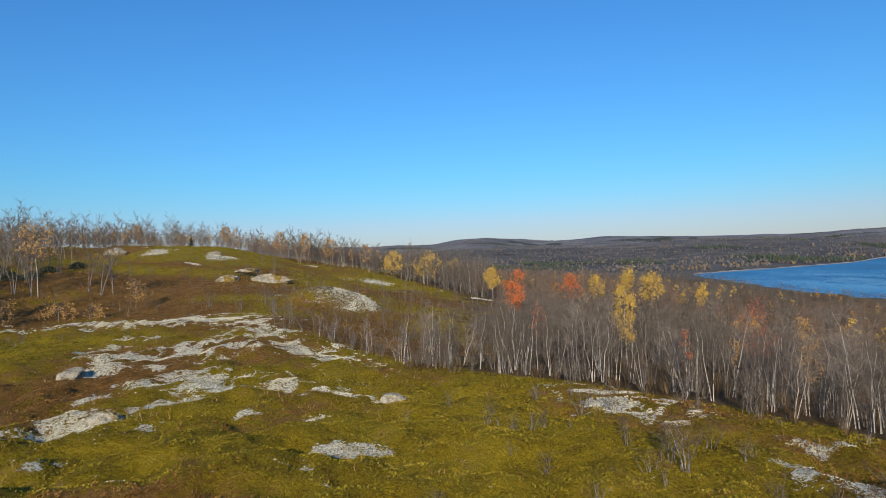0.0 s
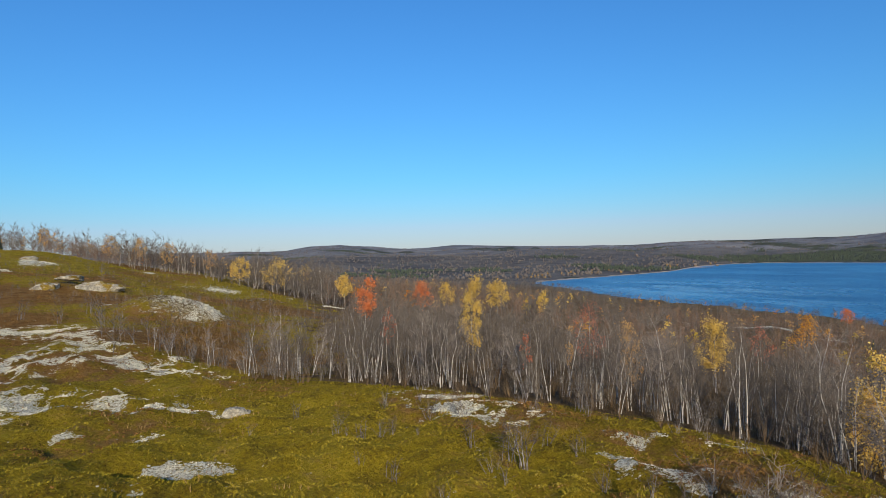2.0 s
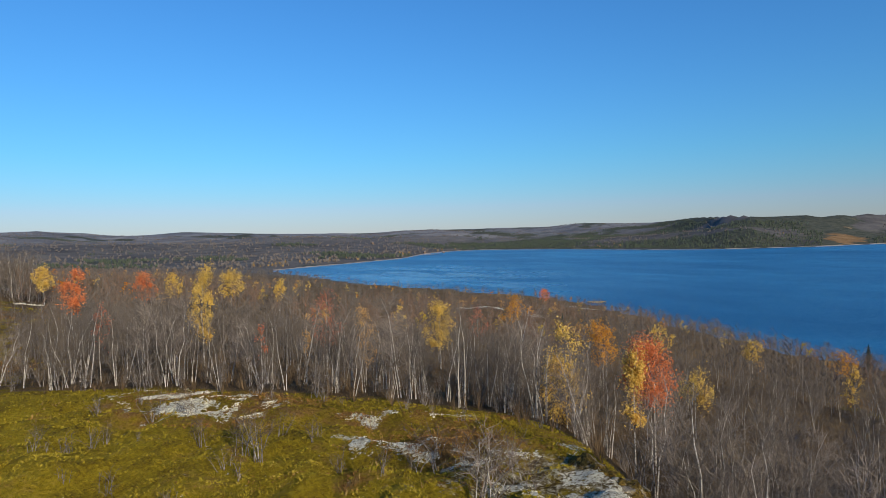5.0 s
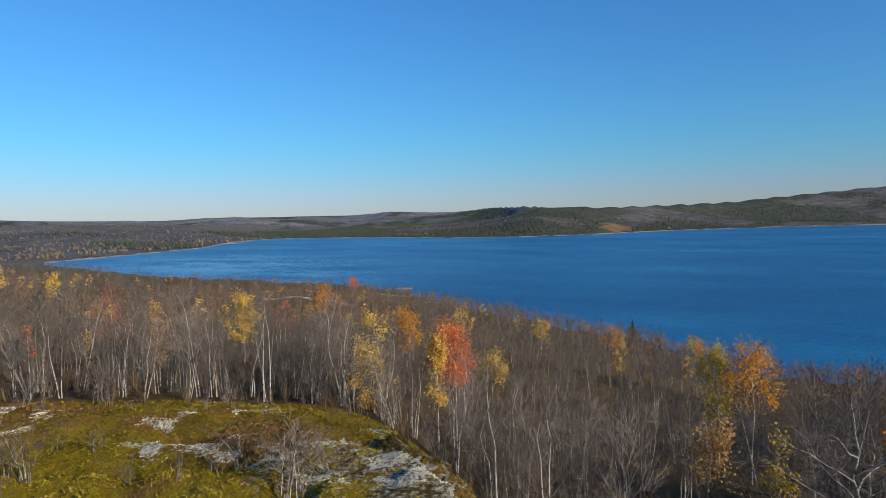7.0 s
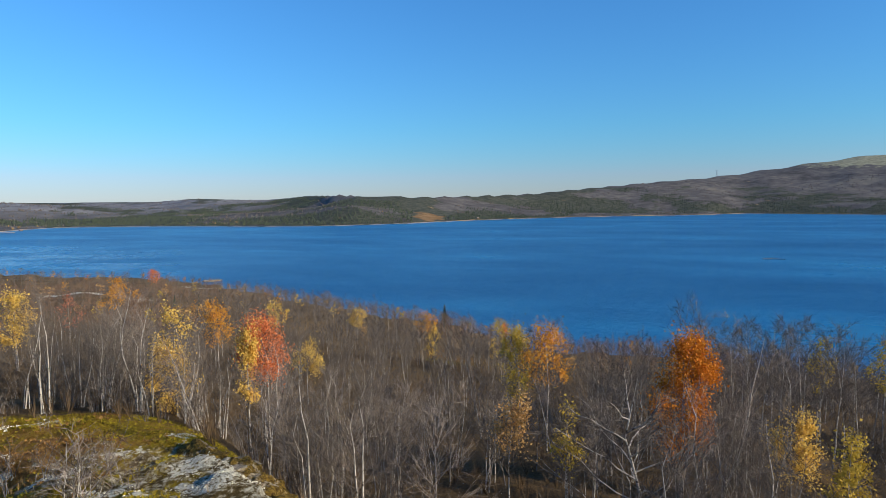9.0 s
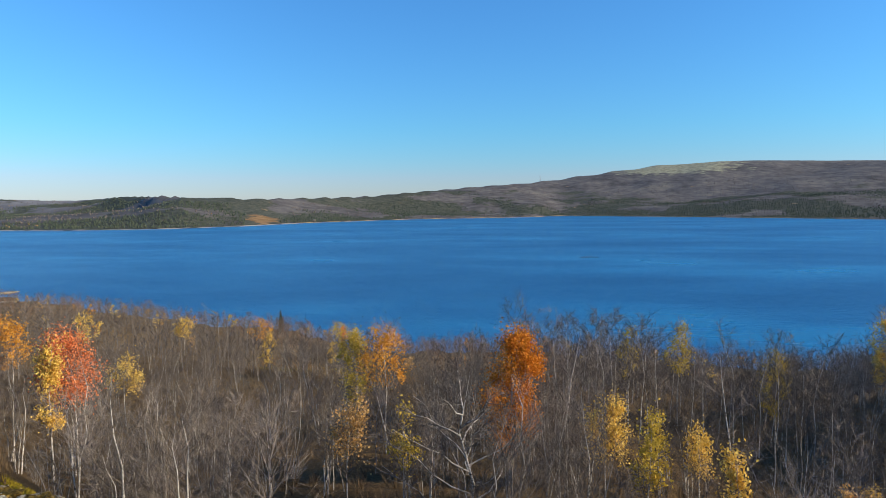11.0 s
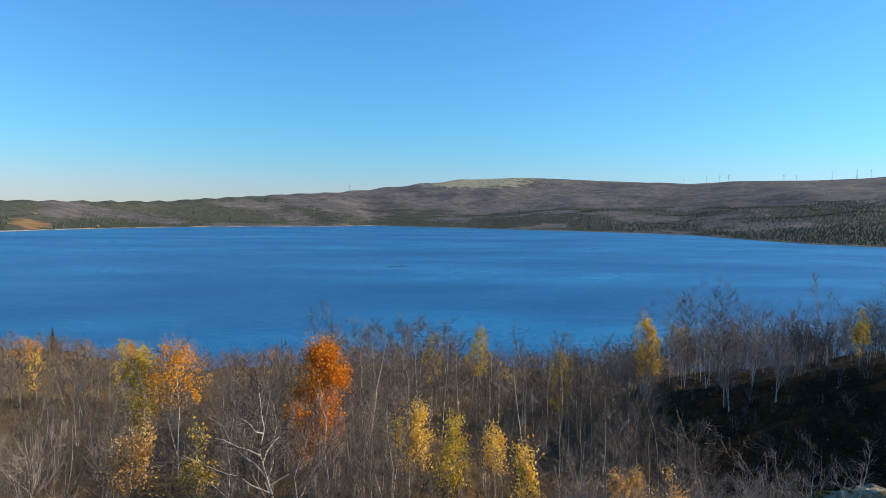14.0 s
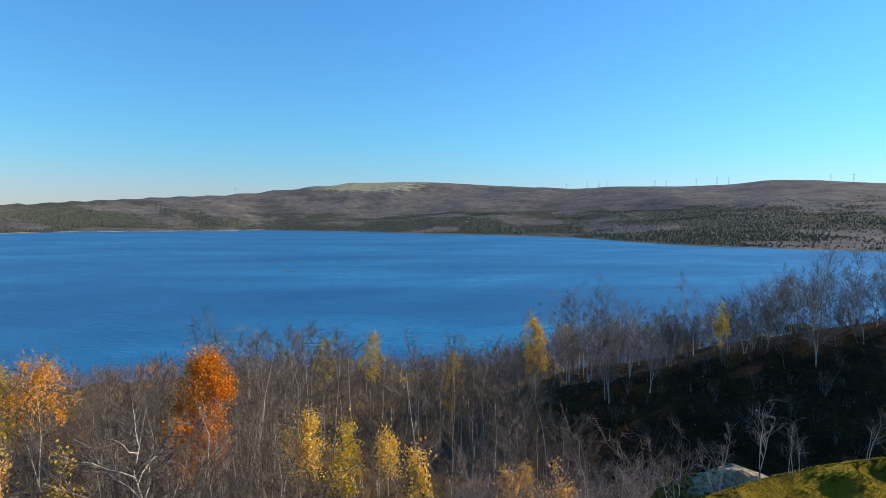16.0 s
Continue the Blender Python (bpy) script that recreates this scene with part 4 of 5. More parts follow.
crest_places = np.concatenate([scatter(270, 8, 44, 132, 180, lambda x, y, z, az, r: r > 132 + 10 * fbm(x, y, 20.0, 64, 2), 39), scatter(90, 30, 44, 92, 132, None, 44), scatter(420, -4, 13.5, 104, 160, lambda x, y, z, az, r: (r > np.interp(az, [-4, 0.3, 4.4, 7.8, 10.4, 13], [100, 109, 124, 132, 136, 138]) + 9 * fbm(x, y, 14.0, 66, 2)), 40)])
wood("crest_birches", "bare birches along the crest of the heath hill", CREST, crest_places[::2], (0.95, 1.5), seed=39, bark=GREYBARK)
wood("pale_crest_birches", "bare pale-trunked birches along the crest of the heath hill", CREST, crest_places[1::2], (0.95, 1.5), seed=40, bark=LIMBBARK)
p = scatter(34, 1, 42, 128, 165, None, 45)
wood("crest_autumn_birches", "tan-leaved birches along the crest of the heath hill", FARLEAF, p, (0.7, 1.1), TAN, 46, bark=GREYBARK)
wood("hillock_scrub", "dark low scrub on the shaded flank of the hillock", SCRUB, scatter(330, -152, -118, 30, 50, None, 47), (0.35, 1.0), seed=47, category="shrubs", bark=GREYBARK)
WILLOW = [birch_shape(450 + k, 3.6, 6, 7, 6, 2, 4, 0.3, low=0.2, twig_width=0.008, girth=0.5, splay=0.14) for k in range(4)]
wood("grey_willow_brush", "dense pale grey leafless willow brush below the rock", WILLOW, np.concatenate([scatter(38, -127, -113, 11, 20, None, 48), scatter(18, -133, -127, 12, 19, None, 50)]), (0.6, 1.0), seed=49, category="undergrowth", bark=GREYBARK, twigs=PALETWIG)
wood("hillock_birches", "bare grey-brown birches behind the crest of the dark hillock", NEAR, scatter(105, -151, -118, 43, 60, None, 70), (0.7, 1.15), seed=71, twigs=PALETWIG)
wood("slope_birches", "bare birches standing densely on the near slope", MID, np.concatenate([scatter(200, -24, -7, 36, 60, None, 72), scatter(240, -14, 9, 75, 118, lambda x, y, z, az, r: az < np.interp(r, [75, 95, 118], [-7, -5, 1]), 73)]), (0.6, 1.0), seed=74, bark=GREYBARK)


# ---- heath cover ----
def tuft_shape(seed, blades_n, tall, wide, out):
    g = np.random.default_rng(seed)
    a = g.uniform(0, 6.283, blades_n)
    base = np.stack([np.cos(a), np.sin(a), 0 * a], 1) * g.uniform(0, 0.35, (blades_n, 1)) * wide
    tip = base + np.stack([np.cos(a) * out, np.sin(a) * out, 1 + 0 * a], 1) * (tall * g.uniform(0.6, 1.2, (blades_n, 1)))
    side = np.stack([-np.sin(a), np.cos(a), 0 * a], 1) * wide * 0.3
    v = np.stack([base - side - [0, 0, 0.02], base + side - [0, 0, 0.02], tip], 1).reshape(-1, 3)
    return v, np.arange(len(v)).reshape(-1, 3)


def cover(name, label, category, shapes, places, sizes, material, seed):
    g = np.random.default_rng(seed)
    geo = Geo()
    which = g.integers(0, len(shapes), len(places))
    for k, (v, f) in enumerate(shapes):
        m = which == k
        n = int(m.sum())
        geo.add(*many(v, f, places[m], g.uniform(0, 6.283, n), g.uniform(*sizes, n), g.normal(0, 0.15, (n, 2))))
    return tagged(new(name, geo.mesh(name, material)), label, category, kind="stuff")


def cover_material(name, stops, scale=0.8):
    n = Nodes(name, 0.85)
    f = n.mix(0.15, n.mix(0.35, n.noise(scale, 5, 0.6), n.noise(0.2, 3)), n.island())
    return n.done(n.ramp(f, stops))


HEATHER = cover_material("crowberry_heath", [(0.35, (0.105, 0.068, 0.015)), (0.43, (0.165, 0.120, 0.015)), (0.50, (0.230, 0.178, 0.016)), (0.57, (0.295, 0.226, 0.018)), (0.66, (0.385, 0.280, 0.048))], 1.1)
RUSTY = cover_material("bilberry_rust", [(0.36, (0.115, 0.062, 0.024)), (0.46, (0.190, 0.098, 0.029)), (0.54, (0.265, 0.132, 0.034)), (0.64, (0.360, 0.215, 0.070))], 1.1)
STRAW = cover_material("dry_grass", [(0.38, (0.28, 0.16, 0.05)), (0.62, (0.50, 0.34, 0.13))])
LICHENS = cover_material("reindeer_lichen", [(0.34, (0.42, 0.37, 0.23)), (0.44, (0.66, 0.61, 0.44)), (0.58, (0.84, 0.80, 0.63))], 6.0)

TUFTS = [tuft_shape(900 + k, 5, 0.024, 0.066, 1.9) for k in range(6)]
STRAWS = [tuft_shape(910 + k, 7, 0.26, 0.025, 0.35) for k in range(3)]
LUMPS = [tuft_shape(920 + k, 5, 0.024, 0.120, 2.0) for k in range(3)]

def on_knoll(x, y, z, az, r):
    return r < around(az, RIM_AZ, RIM_R) + 2 + 60 * (az > 4)


spots = np.concatenate([scatter(165000, -62, 40, 10.5, 62, on_knoll, 41, 0.30), scatter(9000, -180, 180, 0.6, 10.5, None, 40, 0.8), scatter(22000, -158, -125, 5.0, 11.5, on_knoll, 42)])
g = np.random.default_rng(43)
zn = zones(spots[:, 0], spots[:, 1], spots[:, 2])
sr = np.hypot(spots[:, 0], spots[:, 1])
bare = (zn["lichen"] + 1.3 * fbm(spots[:, 0], spots[:, 1], 0.45, 85, 2) > 0.52) | (zn["rock"] + 0.8 * fbm(spots[:, 0], spots[:, 1], 0.6, 86, 3) > 0.5)
rusty = zn["rust"] + 0.5 * fbm(spots[:, 0], spots[:, 1], 1.3, 83, 3) + g.normal(0, 0.06, len(spots)) > 0.50
for close_by, sizes in ((sr < 11.5, (0.25, 0.6)), (sr >= 11.5, (0.6, 1.4))):
    cover("heath_carpet", "olive and yellow-green crowberry heath", "heath", TUFTS, spots[close_by & ~bare & ~rusty], sizes, HEATHER, 44)
    cover("bilberry_patches", "rust-brown bilberry and dwarf birch leaves among heath", "heath", TUFTS, spots[close_by & ~bare & rusty], sizes, RUSTY, 45)
gl, crust = np.random.default_rng(49), []
for cx, cy, wide, deep, turn in LICHEN:
    if math.hypot(cx, cy) < 62:
        n = int(1500 * wide * deep)
        q, a = np.sqrt(gl.uniform(0, 2.2, n)), gl.uniform(0, 6.283, n)
        c, s = math.cos(radians(turn)), math.sin(radians(turn))
        dx, dy = q * np.cos(a) * wide, q * np.sin(a) * deep
        crust.append(np.stack([cx + dx * c - dy * s, cy + dx * s + dy * c], 1))
crust = np.concatenate(crust)
crust = crust[zones(crust[:, 0], crust[:, 1], 0 * crust[:, 0])["lichen"] + 1.3 * fbm(crust[:, 0], crust[:, 1], 0.45, 85, 2) > 0.50]
crust = np.concatenate([crust, height(crust[:, 0], crust[:, 1])[:, None]], 1)
crust_r = np.hypot(crust[:, 0], crust[:, 1])
cover("lichen_tufts", "pale cream reindeer lichen on bare rock", "lichen", LUMPS, crust[crust_r > 17.5], (0.3, 0.8), LICHENS, 46)
cover("lichen_tufts", "pale cream reindeer lichen on bare rock", "lichen", LUMPS, crust[crust_r <= 17.5], (0.16, 0.42), LICHENS, 50)
hill_spots = np.concatenate([scatter(14000, -7, 42, 40, 138, lambda x, y, z, az, r: (az > np.interp(r, [40, 95, 128, 138], [-6, -4, 5, 9])) & ((r > 60) | (az < 4)) & (zones(x, y, z)["lichen"] < 0.5), 61), scatter(900, -154, -119, 22, 52, None, 62)])
hill_rust = zones(*hill_spots.T)["rust"] + 0.5 * fbm(hill_spots[:, 0], hill_spots[:, 1], 4.0, 84, 3) > 0.5
hill_rust |= hill_spots[:, 1] < 0
cover("hill_heath", "olive heath tussocks on the hill", "heath", TUFTS, hill_spots[~hill_rust], (1.8, 4.2), HEATHER, 63)
cover("hill_bilberry", "rust-brown bilberry tussocks on the hill", "heath", TUFTS, hill_spots[hill_rust], (1.8, 4.2), RUSTY, 64)
hill_crust = scatter(26000, -5, 30, 63, 128, lambda x, y, z, az, r: zones(x, y, z)["lichen"] > 0.62, 54)
cover("hill_lichen", "pale lichen crust on the rocks of the heath hill", "lichen", LUMPS, hill_crust, (2.0, 4.0), LICHENS, 55)
straw = scatter(7000, -60, 40, 10.5, 50, lambda x, y, z, az, r: (fbm(x, y, 2.2, 87, 3) > 0.25) & (r < around(az, RIM_AZ, RIM_R)), 47, 0.6)
cover("dry_grass_tufts", "tufts of dry straw-coloured grass", "grass", STRAWS, straw, (0.35, 0.8), STRAW, 48)


# brush that fills the floor of the wood
BRUSH = [tuft_shape(930 + k, 16, 0.62, 0.020, 0.42) for k in range(4)]
BRUSHY = cover_material("brown_brush", [(0.30, (0.045, 0.032, 0.020)), (0.50, (0.12, 0.082, 0.047)), (0.72, (0.23, 0.16, 0.085))], 0.25)
floor_spots = np.concatenate([scatter(5200, -150, 12, 12, 70, lambda x, y, z, az, r: (r > around(az, RIM_AZ, RIM_R) + 0.8) & ((az > -121) | (fbm(x, y, 5.0, 99, 3) > 0.1)), 57, 0.6), ])
cover("wood_floor_brush", "knee-high brown brush and dead stems under the birches", "brush", BRUSH, floor_spots, (0.5, 1.5), BRUSHY, 59)
HILLBRUSH = cover_material("tawny_brush", [(0.36, (0.16, 0.085, 0.03)), (0.50, (0.27, 0.16, 0.06)), (0.64, (0.40, 0.27, 0.11))], 0.3)
cover("tawny_brush", "low tawny grass and dwarf birch in the swale", "brush", BRUSH, scatter(1900, -7, 42, 40, 136, lambda x, y, z, az, r: (fbm(x, y, 12.0, 98, 3) > 0.04 + (r > 80) * 0.1) & (r > np.interp(az, [-7, 4, 12], [30, 34, 55])), 58, 0.7), (0.3, 0.9), HILLBRUSH, 60)


# ---- rocks ----
def rock_material():
    n = Nodes("lichened_rock", 0.95)
    fine, mid = n.noise(16, 6, 0.7), n.noise(3.0, 6, 0.65)
    c = n.ramp(n.mix(0.5, fine, mid), [(0.36, (0.07, 0.055, 0.035)), (0.45, (0.24, 0.20, 0.14)), (0.54, (0.45, 0.39, 0.27)), (0.66, (0.70, 0.62, 0.45))])
    moss = n.ramp(n.noise(1.7, 5, 0.65), [(0.42, 0.0), (0.48, 1.0)])
    c = n.mix(moss, c, n.ramp(fine, [(0.38, (0.05, 0.03, 0.010)), (0.50, (0.13, 0.085, 0.02)), (0.62, (0.24, 0.16, 0.035))]))
    n.bump(n.mix(0.5, fine, mid), 1.0, 0.15)
    return n.done(c)


ROCK = rock_material()


def dome_material(name, mossy):
    n = Nodes(name, 0.95)
    fine, mid = n.noise(11, 6, 0.75), n.noise(2.4, 6, 0.7)
    c = n.ramp(n.mix(0.5, fine, mid), [(0.38, (0.08, 0.07, 0.055)), (0.45, (0.22, 0.20, 0.155)), (0.53, (0.40, 0.365, 0.28)), (0.63, (0.62, 0.57, 0.44))])
    c = n.mix(n.ramp(n.noise(0.9, 5, 0.7), [(0.56 - mossy, 0.0), (0.62 - mossy, 1.0)]), c, n.ramp(fine, [(0.38, (0.10, 0.06, 0.015)), (0.62, (0.28, 0.20, 0.035))]))
    n.bump(n.mix(0.5, fine, mid), 1.0, 0.12)
    return n.done(c)


PALEROCK, DOMEROCK = dome_material("pale_boulder", 0.0), dome_material("lichen_dome", 0.05)


def boulder_mesh(seed, long, wide, tall, rough=0.5, stone=None):
    g = np.random.default_rng(seed + 40)
    bm = bmesh.new()
    bmesh.ops.create_icosphere(bm, subdivisions=4, radius=1.0)
    off = Vector((seed * 3.1, seed * 1.7, seed * 0.9))
    cuts = [(Vector(unit(g.normal(size=3))), g.uniform(0.55, 0.85)) for _ in range(9)]
    for v in bm.verts:
        p = v.co.copy()
        for way, d in cuts:                    # split faces
            over = p.dot(way) - d
            if over > 0:
                p -= way * over * 0.9
        k = 1 + rough * 0.5 * noise.noise(p * 1.3 + off) + 0.35 * rough * noise.noise(p * 3.3 + off) + 0.2 * rough * noise.noise(p * 9 + off)
        v.co = Vector((p.x * k * long, p.y * k * wide, p.z * k * tall))
    me = bpy.data.meshes.new("boulder")
    bm.to_mesh(me)
    bm.free()
    me.materials.append(stone or ROCK)
    return me


# azimuth, distance, half length, half width, half height, turn, sunk
BOULDERS = [(30.8, 31.5, 0.75, 0.5, 0.42, 20, 0.10), (28.9, 22.2, 0.46, 0.34, 0.30, -15, 0.10), (5.3, 23.4, 0.48, 0.36, 0.28, 10, 0.05), (4.2, 23.2, 0.24, 0.2, 0.12, 0, 0.04), (27.5, 118, 1.8, 1.2, 1.0, 0, 0.5), (20.0, 112, 1.2, 0.8, 0.5, 30, 0.2)]
SLABS = [(18.8, 80.5, 1.8, 1.4, 0.85, 8, 0.5), (15.6, 81.0, 2.6, 1.5, 0.85, -6, 0.5), (17.2, 81.8, 1.6, 1.2, 0.35, 0, -0.35), (-142.8, 48.5, 1.3, 0.8, 0.45, 30, 0.15), (-139.6, 48.0, 0.8, 0.6, 0.3, 10, 0.12)]
LEDGES = [(-55.0, 12.6, 0.8, 1.0, 0.8, 20, 1.0), (-52.6, 13.7, 0.8, 0.8, 0.6, -10, 0.8), (-57.2, 11.6, 0.7, 0.8, 0.8, 35, 1.0), (-50.5, 14.4, 0.6, 0.7, 0.4, 5, 0.5)]
for k, (az, r, a, b, c, turn, sunk) in enumerate(BOULDERS + SLABS + LEDGES):
    kind_of = "boulder" if k < len(BOULDERS) else "rock_outcrop"
    text = "grey weathered boulder with pale lichen in the heath" if kind_of == "boulder" else "low grey rock outcrop crusted with pale lichen"
    ob = tagged(new(kind_of, boulder_mesh(k + 1, a, b, c, 0.3 if k < len(BOULDERS) else 0.5, PALEROCK if k < len(BOULDERS) else DOMEROCK if r > 60 else ROCK)), text, "rock", "rocks on the heath")
    x, y, z = spot(az, r)
    ob.matrix_world = pose(x, y, z + c - sunk - 0.35 * c, 0, 0, az + turn)


ledge = tagged(new("rock_outcrop", boulder_mesh(31, 1.25, 0.6, 0.55, 0.35)), "pale lichened rock ledge with a shaded face below the heath", "rock", "rocks on the heath")
ledge.matrix_world = pose(6.50, -7.45, 32.30, 0, 0, 41)


slab = tagged(new("rock_outcrop", boulder_mesh(37, 5.5, 2.0, 0.9, 0.4, PALEROCK)), "pale flat rocks at the edge of the lake", "rock", "rocks on the shore")
slab.matrix_world = pose(328 * math.sin(radians(50.5)), 328 * math.cos(radians(50.5)), 0.2, 0, 0, -45)


def shade_bush(az, r, tall, wide, seed):
    """A low, dense, dark evergreen bush, standing in for a patch of shade."""
    bush = tagged(new("juniper_bush"), "low dark green bush added where shade darkens the hillside", "shrub", "junipers")
    part("stem", Geo().add(*tube([[0, 0, -0.2], [0, 0, tall * 0.6]], [0.05, 0.02], 5)), GREYBARK, bush)
    g, geo = np.random.default_rng(seed), Geo()
    n = 500
    a, h = g.uniform(0, 6.283, n), g.uniform(0, 1, n)
    out = np.sqrt(1 - h ** 2) * g.uniform(0.3, 1, n)
    st = np.stack([np.cos(a) * out * wide * 0.4, np.sin(a) * out * wide * 0.4, h * tall * 0.8], 1)
    geo.add(*blades(g, st, unit(np.stack([np.cos(a) * out, np.sin(a) * out, 0.6 + 0 * a], 1) + g.normal(0, 0.3, (n, 3))), np.full(n, 0.28), np.full(n, 0.12)))
    part("needle_crown", geo, NEEDLE, bush)
    bush.matrix_world = pose(*spot(az, r))


# dark bushes added for the bands of shadow on the left hillside
for k, (az, r, tall, wide) in enumerate(((36.4, 84, 1.4, 4.0), (34.6, 88, 1.2, 4.4), (33.2, 86, 1.1, 3.4), (35.6, 98, 1.4, 5.0), (32.2, 96, 1.0, 3.6), (30.2, 92, 0.9, 3.0), (36.8, 72, 1.0, 3.6), (37.6, 90, 1.4, 4.0))):
    shade_bush(az, r, tall, wide, 993 + k)


# ---- far shore ----
def conifer_shape(seed, sides=5, tiers=3):
    g = np.random.default_rng(seed)
    geo = Geo()
    for k in range(tiers):
        z0, z1 = 0.12 + 0.26 * k, min(1.0, 0.55 + 0.24 * k)
        a = np.arange(sides) * 6.283 / sides + g.uniform(0, 6)
        rad = 0.25 * (1 - 0.27 * k) * g.uniform(0.8, 1.2, sides)
        ring = np.stack([np.cos(a) * rad, np.sin(a) * rad, z0 + g.uniform(-0.03, 0.03, sides)], 1)
        v = np.concatenate([ring, [[0, 0, z1]]])
        geo.add(v, [[i, (i + 1) % sides, sides] for i in range(sides)])
    return geo


CONIFERS = [conifer_shape(950 + k, 4, 2) for k in range(4)]


def crown_shape(seed, sides=5):
    """A rounded, ragged crown as it shows from far away."""
    g = np.random.default_rng(seed)
    a = np.arange(sides) * 6.283 / sides
    low = np.stack([np.cos(a) * 0.36, np.sin(a) * 0.36, 0.05 + 0 * a], 1) * g.uniform(0.7, 1.2, (sides, 1))
    mid = np.stack([np.cos(a + 0.6) * 0.44, np.sin(a + 0.6) * 0.44, 0.55 + g.uniform(-0.12, 0.12, sides)], 1) * g.uniform(0.75, 1.2, (sides, 1))
    v = np.concatenate([low, mid, [[g.uniform(-0.1, 0.1), g.uniform(-0.1, 0.1), 1.0]]])
    f = []
    for i in range(sides):
        k = (i + 1) % sides
        f += [[i, k, sides + i], [k, sides + k, sides + i], [sides + i, sides + k, 2 * sides]]
    return Geo().add(v, f)


CROWNS = [crown_shape(960 + k) for k in range(5)]


def far_wood(kind):
    def keep(x, y, z, az, r):
        far = around(az, FAR_AZ, FAR_R, 0.6)
        top = around(az, SKY_AZ, SKY_R)
        m = pine_share(x, y, az)
        ok = (r > np.where(az > -21.5, 800, far + 9)) & (z > 0.9) & (z < 150) & (np.abs(az + 69.5) > 1.4 + (r > 1560)) & (r < top)
        if kind == "conifer":
            return ok & (m > 0) & (r < top * 0.93) & (z < 110)
        return ok & (m < 0.03) & (r < top * 0.97) & ((kind == "birch") | (r < far + 220))
    return keep


def far_cover(name, label, shapes, places, tall, material, seed):
    g = np.random.default_rng(seed)
    geo = Geo()
    which = g.integers(0, len(shapes), len(places))
    for k, s in enumerate(shapes):
        m = which == k
        geo.add(*many(*s.arrays(), places[m], g.uniform(0, 6.283, m.sum()), g.uniform(*tall, m.sum())))
    return tagged(new(name, geo.mesh(name, material)), label, "forest", kind="stuff")


far_cover("conifer_forest", "dark green pine and spruce forest across the lake", CONIFERS, scatter(105000, -150, 4, 700, 2700, far_wood("conifer"), 51, 0.6), (4.0, 7.5), NEEDLE, 52)
far_cover("far_birch_forest", "grey-brown leafless birch forest across the lake", CROWNS, scatter(22000, -150, 6, 700, 3300, far_wood("birch"), 53, 0.6), (2.6, 4.8), FARTWIG, 54)
far_cover("far_autumn_forest", "tan and yellow birches along the far shore", CROWNS, scatter(700, -75, -20, 760, 1700, far_wood("shore"), 56, 0.6), (2.6, 4.4), FARTAN, 55)


def shore_bank(name, label, az0, az1, tall, material):
    """A low stony bank along the far waterline."""
    az = np.arange(az0, az1, -0.12)
    rs = around(az, FAR_AZ, FAR_R, 0.6)
    steps = np.linspace(0.965, 1.035, 90)
    a = np.radians(az)
    x, y = -np.sin(a)[:, None] * rs[:, None] * steps, np.cos(a)[:, None] * rs[:, None] * steps
    edge = rs * steps[np.argmax(height(x, y) > 0.12, axis=1)]
    rise = tall * np.clip(0.75 + 1.3 * vnoise(az * 2.3, az * 0 + 4.0, 77), 0.1, 1.4)
    rings = [(edge - 2.0, -0.4 + 0 * rise), (edge + 1.5, rise * 0.8), (edge + 4.0, rise), (edge + 9.0, 0 * rise)]
    v = np.concatenate([np.stack([-np.sin(a) * r, np.cos(a) * r, z], 1) for r, z in rings])
    n = len(az)
    i, j = np.arange(3)[:, None] * n, np.arange(n - 1)[None]
    f = np.stack([i + j, i + n + j, i + n + j + 1, i + j + 1], -1).reshape(-1, 4)
    return tagged(new(name, mesh_of(name, v, f, material, True)), label, "shore", kind="structure")


STONES = plain_material("shore_stones", (0.20, 0.18, 0.155), (0.42, 0.38, 0.33), 0.15, 0.9, "object")
REEDS = plain_material("shore_reeds", (0.12, 0.080, 0.045), (0.36, 0.26, 0.15), 0.10, 0.9, "object")
shore_bank("shore_stones", "pale stony bank along the far waterline", -21.7, -72.0, 1.15, STONES)
shore_bank("shore_reeds", "brown reeds and stones along the far waterline", -72.0, -149.0, 1.5, REEDS)


def spruce(az, r, tall, seed):
    tree = tagged(new("spruce_tree"), "small dark green spruce at the edge of the birch wood", "tree", "spruces")
    part("trunk", Geo().add(*tube([[0, 0, -0.2], [0, 0, tall * 0.5], [0, 0, tall * 0.97]], [0.03 * tall * 0.6, 0.012 * tall, 0.004 * tall], 6)), GREYBARK, tree)
    g, geo = np.random.default_rng(seed), Geo()
    n = 420
    h = g.uniform(0.08, 1, n) ** 0.8
    a = g.uniform(0, 6.283, n)
    out = np.stack([np.cos(a), np.sin(a), g.uniform(-0.45, 0.1, n)], 1)
    geo.add(*blades(g, np.stack([0 * h, 0 * h, h * tall], 1), unit(out), (1.04 - h) * tall * 0.24 * g.uniform(0.7, 1.1, n), np.full(n, 0.05 * tall)))
    part("needle_crown", geo, NEEDLE, tree)
    tree.matrix_world = pose(*spot(az, r))


for k, (az, r, tall) in enumerate(((-71.0, 150, 6.0), (21.8, 140, 3.2), (-49.5, 118, 2.6), (-47.6, 120, 2.2), (-50.4, 121, 2.4))):
    spruce(az, r, tall, 970 + k)


# ---- masts on the skyline, jetty, drifting boom ----
STEEL = plain_material("galvanised_steel", (0.20, 0.20, 0.21), (0.34, 0.34, 0.35), 0.5, 0.5, "object")
PLANK = plain_material("grey_planks", (0.28, 0.25, 0.21), (0.46, 0.42, 0.36), 1.0, 0.8, "object")


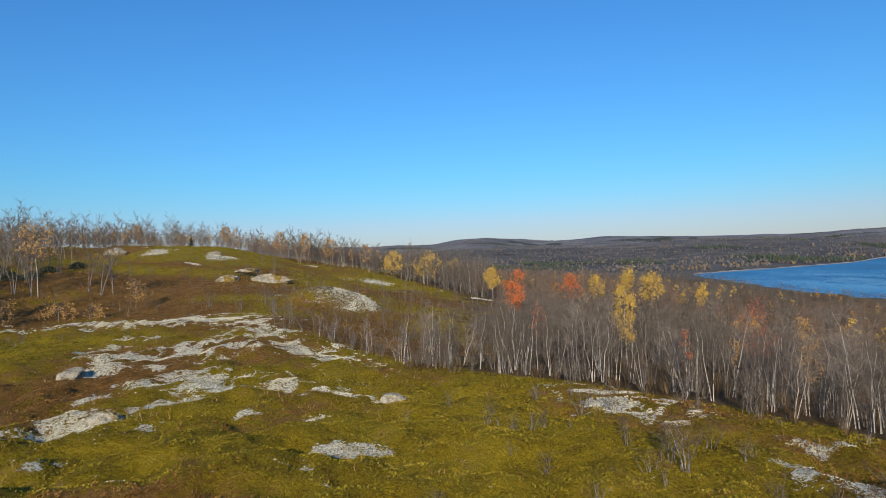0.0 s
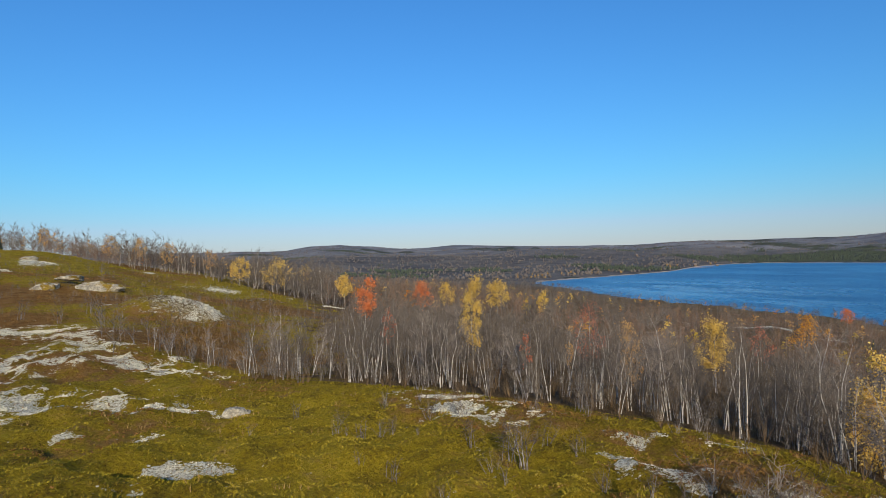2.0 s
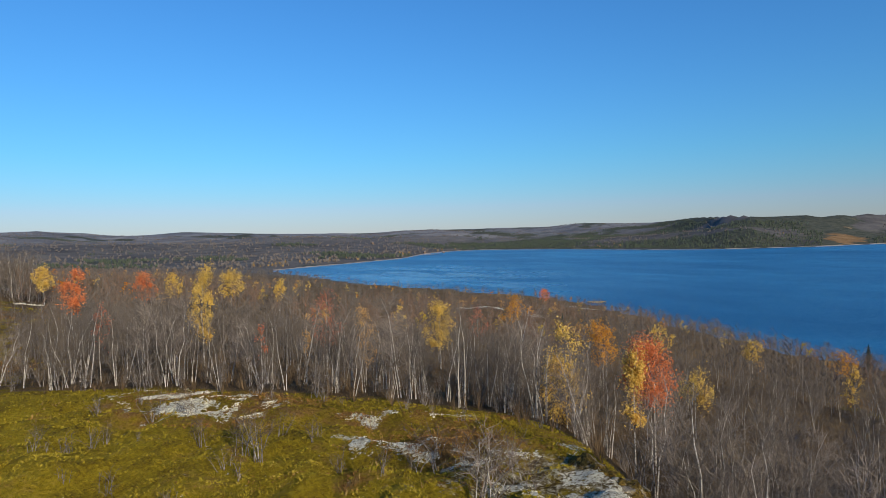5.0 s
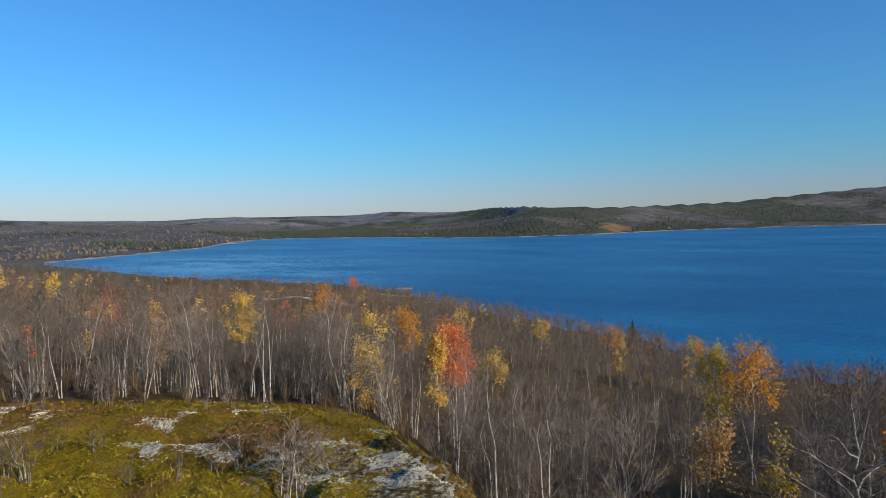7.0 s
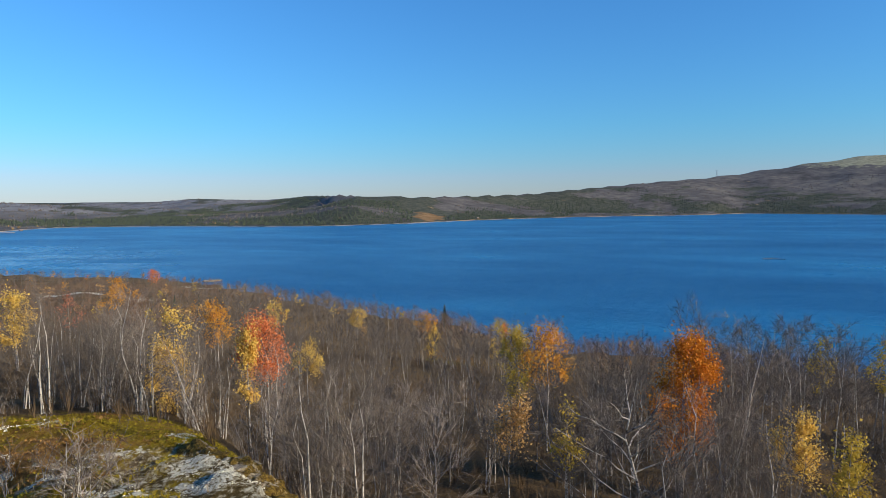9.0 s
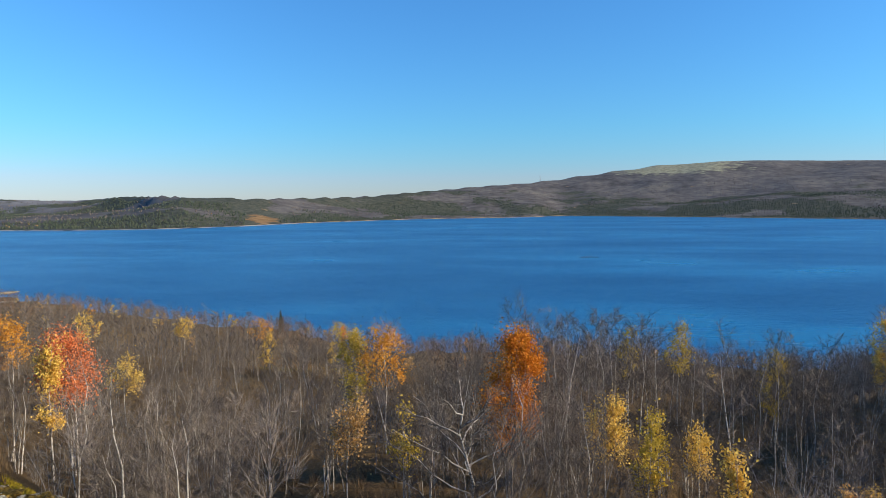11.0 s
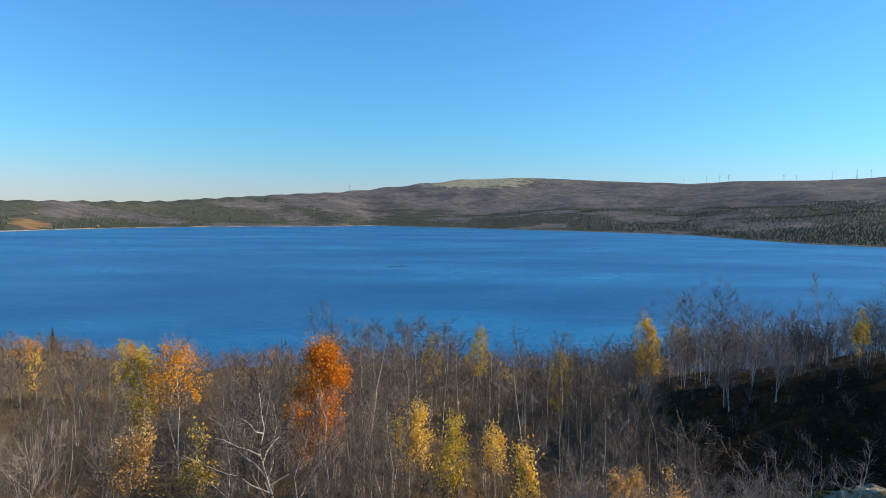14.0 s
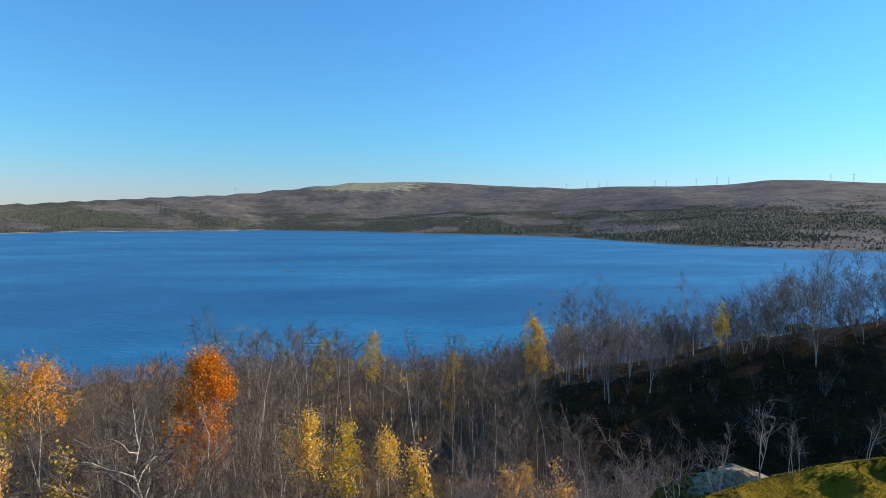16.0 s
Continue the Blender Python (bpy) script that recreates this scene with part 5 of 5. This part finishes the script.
def mast(az, r, tall):
    ob = tagged(new("power_mast"), "thin grey steel power-line mast on the hill crest", "mast", "power-line masts")
    for sx in (-1, 1):
        part("leg", Geo().add(*tube([[sx * 2.2, 0, -6], [sx * 1.2, 0, tall]], [0.55, 0.4], 5)), STEEL, ob)
    part("crossarm", Geo().add(*tube([[-6, 0, tall * 0.86], [6, 0, tall * 0.86]], [0.4, 0.4], 5)), STEEL, ob)
    ob.matrix_world = pose(*spot(az, r), 0, 0, az)


for az, tall in ((-94.3, 30), (-123.6, 26), (-125.4, 34), (-126.4, 36), (-127.1, 36), (-131.1, 30), (-132.0, 28), (-134.4, 40), (-136.0, 44), (-136.9, 40), (-144.1, 38), (-145.6, 40)):
    r_top = float(around(np.array([az]), SKY_AZ, SKY_R)[0])
    mast(az, r_top - 10, tall)


def plank_box(geo, x0, x1, y0, y1, z0, z1):
    v = [(x, y, z) for z in (z0, z1) for y in (y0, y1) for x in (x0, x1)]
    f = [(0, 1, 3), (0, 3, 2), (4, 6, 7), (4, 7, 5), (0, 4, 5), (0, 5, 1), (2, 3, 7), (2, 7, 6), (0, 2, 6), (0, 6, 4), (1, 5, 7), (1, 7, 3)]
    return geo.add(v, f)


def jetty(az, r, long):
    ob = tagged(new("jetty"), "pale wooden jetty reaching into the lake", "jetty")
    part("deck", plank_box(Geo(), -long / 2, long / 2, -2, 2, 0.9, 1.3), PLANK, ob)
    for k in range(4):
        x = -long / 2 + 2 + k * (long - 4) / 3
        part("pile", plank_box(Geo(), x - 0.25, x + 0.25, -1.6, -1.1, -2.2, 0.9), PLANK, ob)
    a = radians(az)
    ob.matrix_world = pose(-math.sin(a) * r, math.cos(a) * r, 0, 0, 0, az + 8)


jetty(-35.8, 1195, 30)


def boom(az, r, long):
    ob = tagged(new("log_boom"), "dark floating log boom out on the lake", "boom")
    part("log", Geo().add(*tube([[-long / 2, 0, 0.1], [0, 1.0, 0.15], [long / 2, 0.2, 0.1]], [0.3, 0.35, 0.3], 6)), GREYBARK, ob)
    part("log", Geo().add(*tube([[-long * 0.3, 1.6, 0.1], [long * 0.2, 2.4, 0.1]], [0.3, 0.3], 6)), GREYBARK, ob)
    a = radians(az)
    ob.matrix_world = pose(-math.sin(a) * r, math.cos(a) * r, 0, 0, 0, az + 4)


boom(-98.7, 448, 13)


CABINWOOD = plain_material("weathered_boards", (0.13, 0.09, 0.06), (0.24, 0.17, 0.12), 0.8, 0.8, "object")


def cabin(az, r, wall, wide=7.0):
    ob = tagged(new("cabin"), "small brown wooden cabin near the far shore", "cabin", "cabins by the lake")
    part("wall", plank_box(Geo(), -wide / 2, wide / 2, -2.5, 2.5, -1, 3), wall, ob)
    w = wide / 2 + 0.4
    v = [(-w, -3, 2.9), (w, -3, 2.9), (w, 3, 2.9), (-w, 3, 2.9), (-w, 0, 5), (w, 0, 5)]
    part("roof", Geo().add(v, [(0, 1, 5), (0, 5, 4), (2, 3, 4), (2, 4, 5), (0, 4, 3), (1, 2, 5), (0, 3, 2), (0, 2, 1)]), GREYBARK, ob)
    ob.matrix_world = pose(*spot(az, r), 0, 0, az + 20)


for az, r in ((-35.2, 1275), (-36.9, 1310), (-30.5, 1700), (-74.0, 1560)):
    cabin(az, r, CABINWOOD, 4.5)
